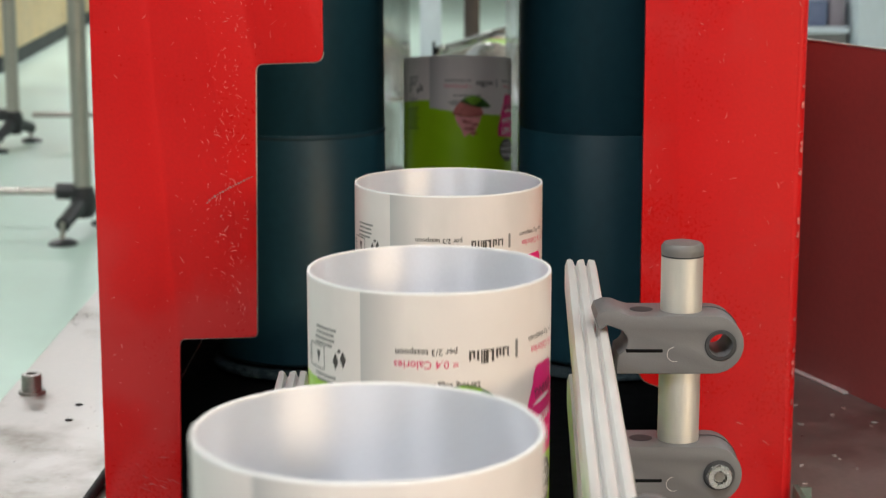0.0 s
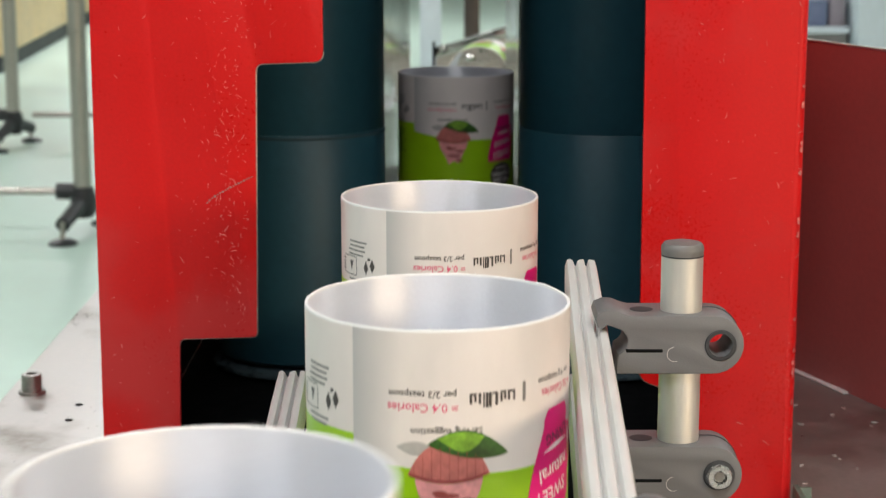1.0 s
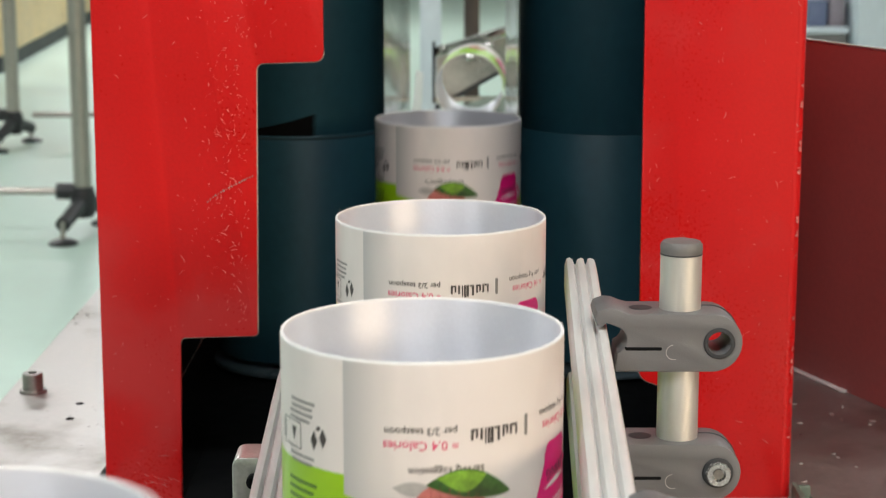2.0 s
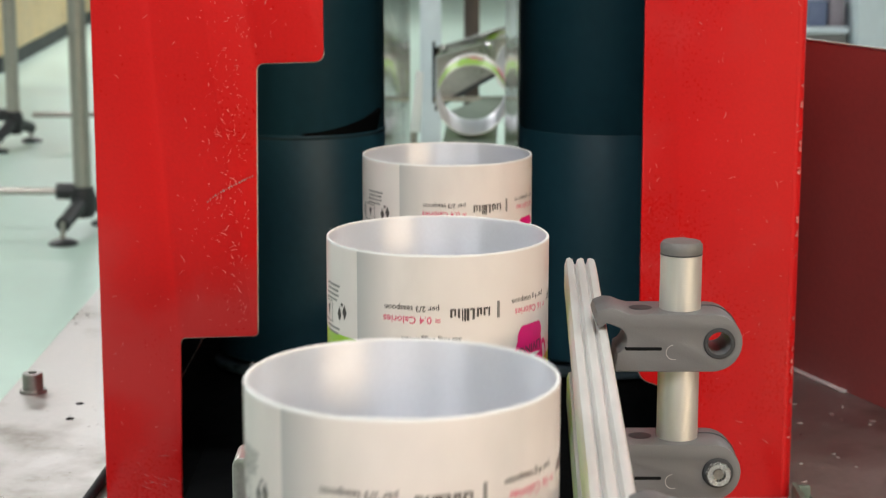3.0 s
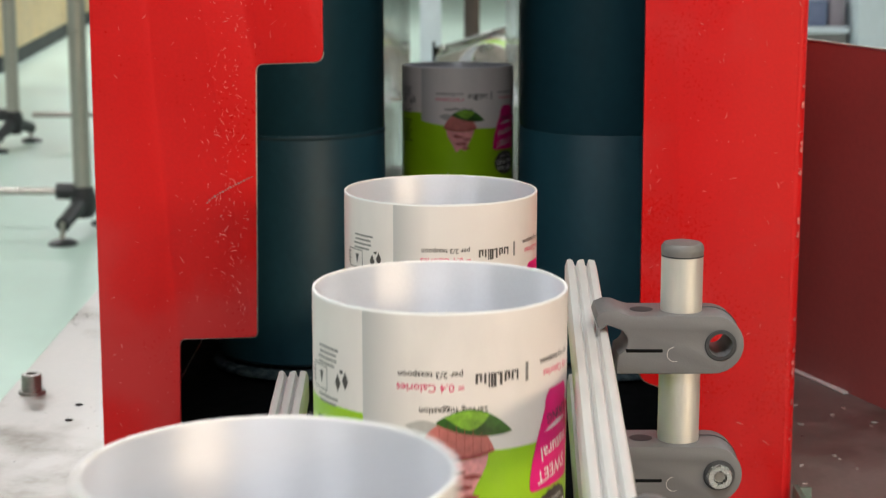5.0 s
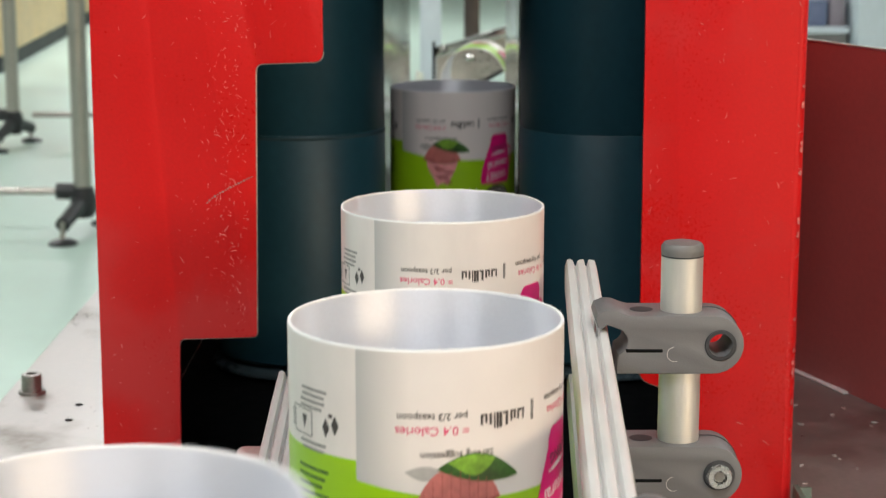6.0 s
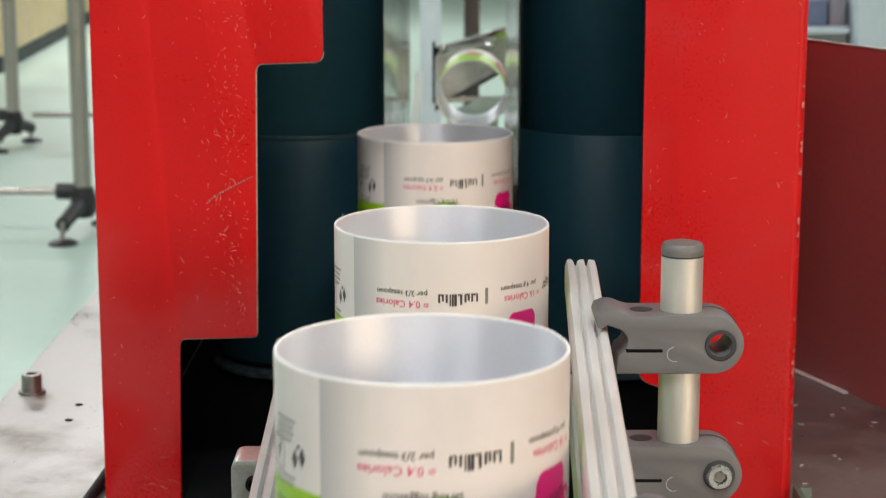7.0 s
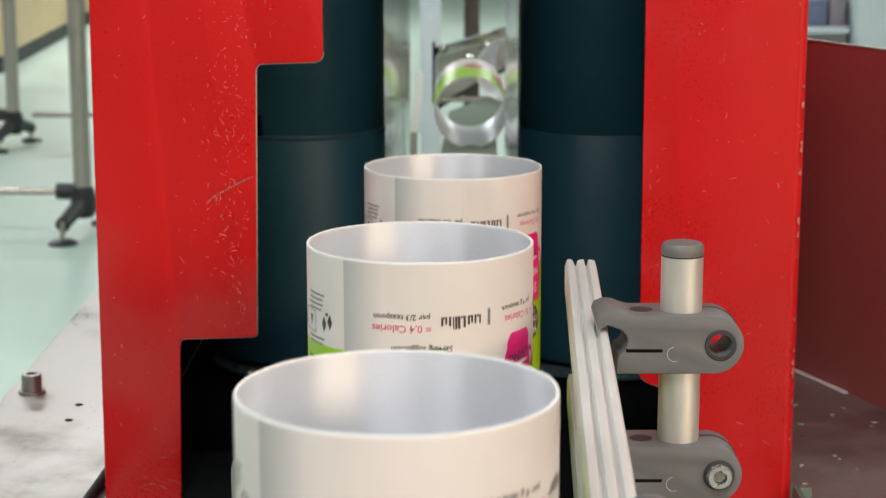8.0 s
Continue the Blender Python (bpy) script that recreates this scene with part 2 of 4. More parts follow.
def prism(outline, y0, y1, bevel=0.0, holes=(), seg=2):
    """A plate with an outline in x and z, from y0 to y1, with round holes (x, z, radius)."""
    bm = bmesh.new()
    loops = [list(outline)]
    for hx, hz, hr in holes:
        loops.append([(hx + hr * math.cos(2 * math.pi * i / 24), hz + hr * math.sin(2 * math.pi * i / 24)) for i in range(24)])
    edges = []
    for loop in loops:
        vs = [bm.verts.new((x, y0, z)) for x, z in loop]
        edges += [bm.edges.new((vs[i], vs[(i + 1) % len(vs)])) for i in range(len(vs))]
    bmesh.ops.triangle_fill(bm, use_beauty=True, use_dissolve=True, edges=edges)
    faces = bm.faces[:]
    ext = bmesh.ops.extrude_face_region(bm, geom=faces)
    for v in ext["geom"]:
        if isinstance(v, bmesh.types.BMVert):
            v.co.y = y1
    if bevel:
        bmesh.ops.recalc_face_normals(bm, faces=bm.faces[:])
        rim = [e for e in bm.edges if len(e.link_faces) == 2 and e.calc_face_angle(0) > 1.0 and abs(e.verts[0].co.y - e.verts[1].co.y) < 1e-6]
        bmesh.ops.bevel(bm, geom=rim, offset=bevel, segments=seg, affect="EDGES", profile=0.5)
    return bm


def arc(cx, cz, r, a0, a1, n=10):
    return [(cx + r * math.cos(radians(a0 + (a1 - a0) * i / n)), cz + r * math.sin(radians(a0 + (a1 - a0) * i / n))) for i in range(n + 1)]


def rod(bm, p, q, r, segs=20):
    """A round bar from p to q."""
    p, q = Vector(p), Vector(q)
    m = Matrix.Translation(p) @ (q - p).to_track_quat("Z", "Y").to_matrix().to_4x4()
    return lathe(bm, [(r, 0), (r, (q - p).length)], segs, m)


def a_rod(p, q, r, segs=20):
    return rod(bmesh.new(), p, q, r, segs)


# ---- hall ----
def hall():
    part_of = lambda name, bm, mat, label: tagged(part(name, bm, mat, smooth=False), label, name.split("_")[0], kind="structure")
    part_of("floor", a_box(-7, 7, -6, 21, -0.1, 0), FLOOR, "mint green resin floor of a factory hall")
    part_of("wall_north", a_box(-7, 7, 21, 21.2, 0, 3.6), WALL, "plain pale wall of the factory hall")
    part_of("wall_south", a_box(-7, 7, -6.2, -6, 0, 3.6), WALL, "plain pale wall of the factory hall")
    part_of("wall_west", a_box(-7.2, -7, -6.2, 21.2, 0, 3.6), WALL, "plain pale wall of the factory hall")
    part_of("wall_east", a_box(7, 7.2, -6.2, 21.2, 0, 3.6), WALL, "plain pale wall of the factory hall")
    part_of("ceiling", a_box(-7.2, 7.2, -6.2, 21.2, 3.6, 3.8), WALL, "plain pale ceiling of the factory hall")
    for x, y, z, colour, watts in LAMPS:
        t = thing("ceiling_lamp", "rectangular hanging lamp with a lit white diffuser", "lamp", x, y, z + 0.03, group="ceiling lamps")
        w = 0.75
        part("housing", a_box(-w - 0.05, w + 0.05, -0.28, 0.28, 0.02, 0.15, bevel=0.01), PALE, t)
        part("diffuser", a_box(-w, w, -0.25, 0.25, 0.0, 0.0195), GLOW, t)
        part("hanger", a_rod((0, 0, 0.15), (0, 0, 3.6 - z - 0.03), 0.008), PALE, t)


hall()


# Body of the unseen warm source; head, pole and base are made up.
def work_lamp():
    t = thing("work_lamp", "unseen stand-in for a warm light, tilted wide head on a pole", "lamp", LAMP_X, LAMP_Y, 0)
    m = Matrix.Translation((-LAMP_X, -LAMP_Y, 0)) @ WARM_STAND_IN
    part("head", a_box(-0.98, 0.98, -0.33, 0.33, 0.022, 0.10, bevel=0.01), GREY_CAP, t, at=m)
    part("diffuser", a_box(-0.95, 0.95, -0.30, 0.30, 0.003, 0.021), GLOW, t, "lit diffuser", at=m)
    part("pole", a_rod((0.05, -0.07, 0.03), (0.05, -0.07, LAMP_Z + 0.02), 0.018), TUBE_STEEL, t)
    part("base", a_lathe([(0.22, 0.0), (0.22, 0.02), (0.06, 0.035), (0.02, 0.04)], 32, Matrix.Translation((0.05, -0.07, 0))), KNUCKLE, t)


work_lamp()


# ---- machine table and housing ----
def table():
    t = thing("machine_table", "scuffed steel machine table with drilled holes", "table")
    part("tabletop", a_box(-0.276, 0.62, -0.35, 2.1, 0.772, 0.79, bevel=0.0015), STEEL, t)
    for x, y in ((-0.22, -0.28), (0.56, -0.28), (-0.22, 2.0), (0.56, 2.0)):
        part("leg", a_box(x - 0.03, x + 0.03, y - 0.03, y + 0.03, 0, 0.772, bevel=0.004), TUBE_STEEL, t)
    rnd = random.Random(4)
    holes = [(-0.2241, 1.0572), (-0.2245, 1.0905), (-0.2560, 1.000)]
    # Shallow black discs on the uncut top; the holes' shade is their colour.
    for x, y in holes:
        part("drilled_hole", a_lathe([(0.0020, 0.7897), (0.0026, 0.7902), (0.0024, 0.7903), (0.0015, 0.7901)], 20, Matrix.Translation((x, y, 0))), BLACK, t, "small dark drilled hole")
    bm = bmesh.new()
    for i in range(30):
        x, y, a, s = rnd.uniform(0.185, 0.275), rnd.uniform(0.86, 1.16), rnd.uniform(0, 3.1), rnd.uniform(0.0004, 0.0017)
        if x > 0.232 + (1.175 - y) * 0.39 - 0.004:
            continue
        pts = [(x + s * math.cos(a + k * 1.05) * rnd.uniform(0.4, 1.3) * (1.6 if k % 3 == 0 else 0.7), y + s * math.sin(a + k * 1.05) * rnd.uniform(0.4, 1.2), 0.7903 + 0.0002) for k in range(6)]
        lo = [bm.verts.new((px, py, 0.7899)) for px, py, pz in pts]
        hi = [bm.verts.new(q) for q in pts]
        bm.faces.new(hi)
        for k in range(6):
            bm.faces.new((lo[k], lo[(k + 1) % 6], hi[(k + 1) % 6], hi[k]))
    tagged(part("scrap_litter", bm, SCUFF, t, "tiny pale scraps and scuffs"), kind="stuff")
    bm = bmesh.new()
    for i in range(130):
        x, y, s = rnd.uniform(-0.270, -0.176), rnd.uniform(0.84, 1.10), rnd.choice((0.0003, 0.0004, 0.0006, 0.0009)) * rnd.uniform(0.7, 1.3)
        if rnd.random() > 0.25 + 0.75 * (1.10 - y) / 0.26:
            continue
        a, thin = rnd.uniform(-0.5, 0.5), rnd.uniform(0.25, 0.8)
        ring = [(x + s * (math.cos(a) * math.cos(k) - thin * math.sin(a) * math.sin(k)), y + s * (math.sin(a) * math.cos(k) + thin * math.cos(a) * math.sin(k))) for k in (0, 1.05, 2.1, 3.14, 4.2, 5.2)]
        lo, hi = [bm.verts.new((px, py, 0.7899)) for px, py in ring], [bm.verts.new((px, py, 0.79012)) for px, py in ring]
        bm.faces.new(hi)
        for k in range(6):
            bm.faces.new((lo[k], lo[(k + 1) % 6], hi[(k + 1) % 6], hi[k]))
    tagged(part("grime_fleck", bm, BOLT, t, "small dark grime flecks", smooth=False), kind="stuff")
    b = thing("socket_bolt", "socket head cap bolt with a flange on the table", "bolt", -0.2595, 1.118, 0.79)
    part("washer", a_lathe([(0.0085, 0), (0.0085, 0.0015), (0.0080, 0.002), (0.006, 0.002)], 32), BOLT, b)
    part("head", a_lathe([(0.0064, 0.002), (0.0064, 0.0118), (0.0058, 0.0126), (0.0034, 0.0126), (0.0032, 0.008), (0.0005, 0.008)], 32), BOLT, b)


table()


def panel_scratches(parent, plan, seed, count, y):
    """Short curved nicks in the paint, a hair proud of it."""
    rnd = random.Random(seed)
    bm = bmesh.new()
    made = 0
    while made < count:
        x, z, keep = plan(rnd)
        if not keep:
            continue
        a, ln, w, bend = rnd.gauss(1.75, 0.75), rnd.choice((0.0003, 0.0004, 0.0005, 0.0006, 0.0009, 0.0013, 0.0018, 0.0030)) * rnd.uniform(0.6, 1.4), rnd.uniform(0.00004, 0.00014), rnd.uniform(-1.3, 1.3)
        top, bot = [], []
        px, pz = x, z
        for k in range(5):
            ww = w * (0.35 + math.sin(math.pi * (k + 0.4) / 4.8))
            nx, nz = -math.sin(a), math.cos(a)
            top.append((px + nx * ww, pz + nz * ww))
            bot.append((px - nx * ww, pz - nz * ww))
            px, pz = px + math.cos(a) * ln / 4, pz + math.sin(a) * ln / 4
            a += bend / 4
        loop = top + bot[::-1]
        front = [bm.verts.new((q[0], y - 0.00015, q[1])) for q in loop]
        back = [bm.verts.new((q[0], y + 0.0001, q[1])) for q in loop]
        for k in range(4):
            bm.faces.new((front[k], front[k + 1], front[8 - k], front[9 - k]))
        for k in range(10):
            bm.faces.new((front[k], back[k], back[(k + 1) % 10], front[(k + 1) % 10]))
        made += 1
    tagged(part("paint_wear", bm, SCRATCH, parent, "pale scratches and nicks in red paint", smooth=False), kind="stuff")


def round_corners(pts, radii, n=6):
    """An outline with rounded corners."""
    out = []
    for i, (p, r) in enumerate(zip(pts, radii)):
        a, b = Vector(pts[i - 1]) - Vector(p), Vector(pts[(i + 1) % len(pts)]) - Vector(p)
        if not r:
            out.append(tuple(p))
            continue
        a.normalize(), b.normalize()
        s, e = Vector(p) + a * r, Vector(p) + b * r
        for k in range(n + 1):
            t = k / n
            out.append(tuple((1 - t) ** 2 * s + 2 * t * (1 - t) * Vector(p) + t * t * e))
    return out


def housing():
    h = thing("roller_housing", "scratched red painted sheet steel guard housing", "machine guard")
    y = 0.90
    left = round_corners([(-0.1735, 0.79), (-0.1345, 0.79), (-0.1330, 0.8785), (-0.0940, 0.8795), (-0.0920, 1.0175), (-0.0588, 1.0185), (-0.0588, 1.44), (-0.1720, 1.44)],
                         [0, 0, 0.003, 0.0025, 0.004, 0.005, 0, 0])
    right = round_corners([(0.1745, 0.79), (0.1755, 1.44), (0.0980, 1.44), (0.0995, 0.857), (0.1100, 0.8535), (0.1215, 0.850), (0.1225, 0.79)],
                          [0, 0, 0, 0.006, 0.004, 0.004, 0])
    lp = part("front_panel", prism(left, y, y + 0.0035, bevel=0.0007), RED, h, "red panel with a stepped cut-out")
    rp = part("front_panel", prism(right, y, y + 0.0035, bevel=0.0007), RED, h, "red panel with worn edges")
    for outline, name in ((left, "cut_edge"), (right, "cut_edge")):
        inner = [q for q in outline if abs(q[0]) < 0.1340 and q[1] < 1.3]
        bm = bmesh.new()
        for p, q in zip(inner, inner[1:]):
            d = (Vector(q) - Vector(p))
            if d.length < 1e-5 or d.length > 0.2 and abs(d.y) < 0.01:
                continue
            rod(bm, (p[0], y + 0.0012, p[1]), (q[0], y + 0.0012, q[1]), 0.00055, 8)
        part(name, bm, WORN, h, "bare worn metal edge")
    part("corner_fold", a_rod((0.1743, y + 0.0045, 0.7905), (0.1755, y + 0.0045, 1.44), 0.0045, 28), RED, h, "rounded red corner fold")
    part("side_wall", a_box(-0.1735, -0.170, y + 0.0037, 1.43, 0.791, 1.44), RED, h, smooth=False)
    part("side_wall", a_box(0.1756, 0.1796, y + 0.0050, 1.43, 0.791, 1.21, bevel=0.001), RED, h, smooth=False)
    # Unseen cover added overhead to shade the tubes between the rollers.
    part("shade_hood", a_box(-0.1735, 0.180, y - 0.002, 1.436, 1.4405, 1.446), RED, h, smooth=False)
    # Black sheets added inside the housing; its interior shade is in their colour.
    part("shade_back_wall", a_box(-0.1698, -0.0555, 1.424, 1.430, 0.791, 1.44), BLACK, h, smooth=False)
    part("shade_back_wall", a_box(0.0675, 0.1758, 1.424, 1.430, 0.791, 1.44), BLACK, h, smooth=False)
    part("shade_base_plate", a_box(-0.1325, 0.1210, 0.70, 1.423, 0.7905, 0.796), BLACK, h, "added black sheet under the rollers, interior shade in its colour", smooth=False)
    part("shade_floor_plate", a_box(-0.1668, -0.1327, 0.906, 1.423, 0.7905, 0.796), BLACK, h, "added black sheet inside the housing, shade in its colour", smooth=False)
    part("shade_floor_plate", a_box(0.1212, 0.1728, 0.906, 1.423, 0.7905, 0.796), BLACK, h, "added black sheet inside the housing, shade in its colour", smooth=False)
    part("liner", a_box(-0.1696, -0.1670, 0.9038, 1.4235, 0.7965, 1.439), BLACK, h, "added black lining, interior shade in its colour", smooth=False)
    part("liner", a_box(0.1730, 0.1755, 0.9038, 1.4235, 0.7965, 1.439), BLACK, h, "added black lining, interior shade in its colour", smooth=False)

    def left_plan(rnd):
        x, z = rnd.uniform(-0.170, -0.062), rnd.uniform(0.80, 1.05)
        ok = z > 1.022 or (z > 0.884 and x < -0.097) or x < -0.137
        dense = math.exp(-((x + 0.104) / 0.014) ** 2) * (0.9 if z > 0.9 else 0.5) + 0.05 + 0.4 * (z < 0.885 and x > -0.14)
        return x, z, ok and rnd.random() < dense

    def right_plan(rnd):
        x, z = rnd.uniform(0.102, 0.1765), rnd.uniform(0.80, 1.05)
        ok = z > 0.86 or x > 0.126
        dense = 0.10 + 1.0 * math.exp(-((x - 0.178) / 0.003) ** 2) + 0.4 * math.exp(-((x - 0.102) / 0.004) ** 2)
        return x, z, ok and rnd.random() < dense

    panel_scratches(h, left_plan, 11, 360, y)
    panel_scratches(h, right_plan, 23, 150, y)
    bm = bmesh.new()
    rnd = random.Random(31)
    for k in range(16):
        x0, z0 = -0.152 + rnd.uniform(-0.006, 0.013), 0.8035 + rnd.uniform(-0.003, 0.004) + (0.012 if k % 5 == 0 else 0)
        a, ln, w = radians(rnd.gauss(-18, 10)), rnd.uniform(0.002, 0.0075), rnd.uniform(0.00010, 0.00035)
        d, nr = Vector((math.cos(a), 0, math.sin(a))), Vector((-math.sin(a), 0, math.cos(a)))
        base = Vector((x0, y - 0.00012, z0))
        front = [bm.verts.new(q) for q in (base, base + d * ln * 0.5 + nr * w, base + d * ln, base + d * ln * 0.5 - nr * w)]
        back = [bm.verts.new(v.co + Vector((0, 0.0003, 0))) for v in front]
        bm.faces.new(front)
        for q in range(4):
            bm.faces.new((front[q], back[q], back[(q + 1) % 4], front[(q + 1) % 4]))
    tagged(part("rub_mark", bm, RUBBED, h, "faint pale rub marks in the red paint", smooth=False), kind="stuff")
    bm = bmesh.new()
    rnd = random.Random(47)
    for k in range(20):
        z0, hgt, wid = rnd.uniform(0.80, 1.05), rnd.uniform(0.0005, 0.0030), rnd.uniform(0.0004, 0.0012)
        x0 = 0.1743 + 0.0012 * (z0 - 0.79) / 0.53
        pts = [(x0 + 0.0030 - wid * (0.4 + 0.6 * math.sin(math.pi * q / 5)) * rnd.uniform(0.6, 1.2), z0 + hgt * q / 5) for q in range(6)]
        left_side = [bm.verts.new((px, y - 0.0001, pz)) for px, pz in pts]
        right_side = [bm.verts.new((x0 + 0.0036, y + 0.0010, pz)) for px, pz in pts]
        for q in range(5):
            bm.faces.new((left_side[q], right_side[q], right_side[q + 1], left_side[q + 1]))
    tagged(part("edge_chip", bm, SCRATCH, h, "paint chipped off along the fold", smooth=False), kind="stuff")
    bm = bmesh.new()
    rnd = random.Random(9)
    for k in range(18):
        x0 = -0.1175 + 0.0225 * k / 17
        z0 = 0.9485 + 0.013 * (k / 17) ** 0.8
        lathe(bm, [(0.0001, 0), (0.00055 * rnd.uniform(0.6, 1.2), 0.0001), (0.0001, 0.00018)], 6, Matrix.Translation((x0, y + 0.00005, z0)) @ Matrix.Rotation(radians(90), 4, "X"))
    tagged(part("scuff_mark", bm, INK_GREY, h, "dark scuffed line in the paint"), kind="stuff")
    g = thing("guard_panel", "dark maroon painted side guard panel with a bare top edge", "machine guard", 0.2324, 1.175, 0.79, rz=math.degrees(math.atan2(-0.0972, 0.0379)))
    part("panel", a_box(-0.15, 0.62, 0.0, 0.003, 0.0004, 0.2168), MAROON, g, smooth=False)
    part("top_edge", a_box(-0.15, 0.62, -0.0004, 0.0034, 0.2170, 0.2186, bevel=0.0005), WORN, g, "bare pale metal edge")
    part("bottom_flange", a_box(-0.15, 0.064, -0.0042, -0.0003, 0.0005, 0.0018, bevel=0.0006), ALU, g, "bright steel foot strip")
    b = thing("sage_bracket", "small sage green steel bracket on the table", "bracket", 0.1805, 0.893, 0.79)
    part("upright", a_box(0.0, 0.003, -0.02, 0.012, 0, 0.0105, bevel=0.0006), SAGE, b)
    part("foot", a_box(0.0032, 0.011, -0.02, 0.012, 0, 0.003, bevel=0.0006), SAGE, b)
    part("cheek", a_box(0.0032, 0.0095, 0.0085, 0.0115, 0.0032, 0.0095, bevel=0.0006), SAGE, b)
    c = thing("black_cable", "black cable lying on the table beside the housing", "cable")
    bm = bmesh.new()
    rings = []
    for k in range(13):
        m = Matrix.Translation((-0.1795 - 0.0006 * k, 0.990 - 0.015 * k, 0.7930))
        rings.append([bm.verts.new(m @ Vector((0.0028 * math.cos(a * math.pi / 6), 0, 0.0028 * math.sin(a * math.pi / 6)))) for a in range(12)])
    for a, b in zip(rings, rings[1:]):
        for q in range(12):
            bm.faces.new((a[q], a[(q + 1) % 12], b[(q + 1) % 12], b[q]))
    bm.faces.new(rings[0])
    bm.faces.new(rings[-1])
    part("sheath", bm, RUBBER, c)


housing()

ROLLER_R = 0.0545


def roller(name, x, label, flap):
    t = thing(name, label, "roller", x, 1.172, 0.797, group="feed rollers")
    r = ROLLER_R
    part("upper_sleeve", a_lathe([(0.02, 0.1563), (r - 0.0003, 0.1563), (r, 0.1568), (r, 0.385), (r - 0.002, 0.387), (0.02, 0.387)], 72), TEAL, t, "teal foam sleeve")
    part("lower_sleeve", a_lathe([(0.02, 0.0095), (r - 0.0014, 0.0095), (r + 0.0004, 0.0115), (r + 0.0003, 0.1557), (r, 0.1562), (0.02, 0.1562)], 72), TEAL_B, t, "darker teal foam sleeve")
    part("flange", a_lathe([(0.018, 0.0006), (r - 0.002, 0.0006), (r + 0.0035, 0.0018), (r + 0.0040, 0.0030), (r + 0.0035, 0.0044), (r - 0.001, 0.0070), (0.018, 0.0085)], 72), FLANGE, t, "dark flange under the sleeve")
    part("shaft", a_lathe([(0.012, -0.0005), (0.012, 0.400)], 24), BOLT, t)
    if flap:
        bm = bmesh.new()
        n = 14
        top, bot = [], []
        for k in range(n + 1):
            a = radians(-8 + 62 * k / n)
            lift = 0.0004 + 0.0025 * (k / n) ** 2
            high = 0.0005 + 0.012 * (k / n) ** 1.6
            for ring, z in ((top, 0.1572 + high), (bot, 0.1552)):
                ring.append([(math.cos(a) * (r + lift * (z > 0.156)), math.sin(a) * (r + lift * (z > 0.156)), z), (math.cos(a) * (r - 0.0005), math.sin(a) * (r - 0.0005), z)])
        rows = [[bm.verts.new(q[0]) for q in top], [bm.verts.new(q[0]) for q in bot]]
        inner = [[bm.verts.new(q[1]) for q in top], [bm.verts.new(q[1]) for q in bot]]
        for k in range(n):
            bm.faces.new((rows[0][k], rows[0][k + 1], rows[1][k + 1], rows[1][k]))
            bm.faces.new((inner[0][k], inner[0][k + 1], inner[1][k + 1], inner[1][k]))
            bm.faces.new((rows[0][k], rows[0][k + 1], inner[0][k + 1], inner[0][k]))
            bm.faces.new((rows[1][k], rows[1][k + 1], inner[1][k + 1], inner[1][k]))
        part("torn_edge", bm, BLACK, t, "torn black gap at the sleeve joint")
        part("torn_lip", a_lathe([(r + 0.0001, 0.1530), (r + 0.0006, 0.1538), (r + 0.0006, 0.1548), (r + 0.0001, 0.1555)], 72, closed=True), FOAM_CUT, t, "pale frayed lip at the joint")
    return t


ROLLER_L = roller("feed_roller", -0.0922, "teal foam feed roller with a torn joint", True)
ROLLER_R_OB = roller("feed_roller", 0.1040, "teal foam feed roller, upright on its shaft", False)

BELT_Z = 0.862


def ribbon(bm, line, half, z0, z1, rise=None):
    """A band of the given half width along a plan line, level or with a rise at each point."""
    rows = []
    for i, p in enumerate(line):
        a, b = Vector(line[max(0, i - 1)]), Vector(line[min(len(line) - 1, i + 1)])
        d = (b - a).normalized()
        nrm = Vector((-d.y, d.x))
        q, s = Vector(p) + nrm * half, Vector(p) - nrm * half
        up = rise[i] if rise else 0.0
        rows.append([bm.verts.new((q.x, q.y, z1 + up)), bm.verts.new((s.x, s.y, z1 + up)), bm.verts.new((s.x, s.y, z0 + up)), bm.verts.new((q.x, q.y, z0 + up))])
    for a, b in zip(rows, rows[1:]):
        for k in range(4):
            bm.faces.new((a[k], a[(k + 1) % 4], b[(k + 1) % 4], b[k]))
    bm.faces.new(rows[0])
    bm.faces.new(rows[-1])
    return bm


OUT_LINE = [(0.012, 1.41), (0.008, 1.25), (0.002, 0.95), (0.0, 0.76), (-0.003, 0.62), (-0.006, 0.51), (-0.014, 0.445), (-0.026, 0.41), (-0.052, 0.377), (-0.09, 0.349), (-0.14, 0.32), (-0.20, 0.297), (-0.30, 0.275), (-0.45, 0.262), (-0.9, 0.25), (-2.6, 0.22)]
OUT_RISE = [0.0] * 6 + [0.0006, 0.0013, 0.0020] + [0.0025] * 7
IN_LINE = [(0.02, 1.52), (0.025, 1.9), (0.033, 2.2), (0.040, 2.36), (0.078, 2.49), (0.16, 2.60), (0.30, 3.05), (1.14, 6.60)]


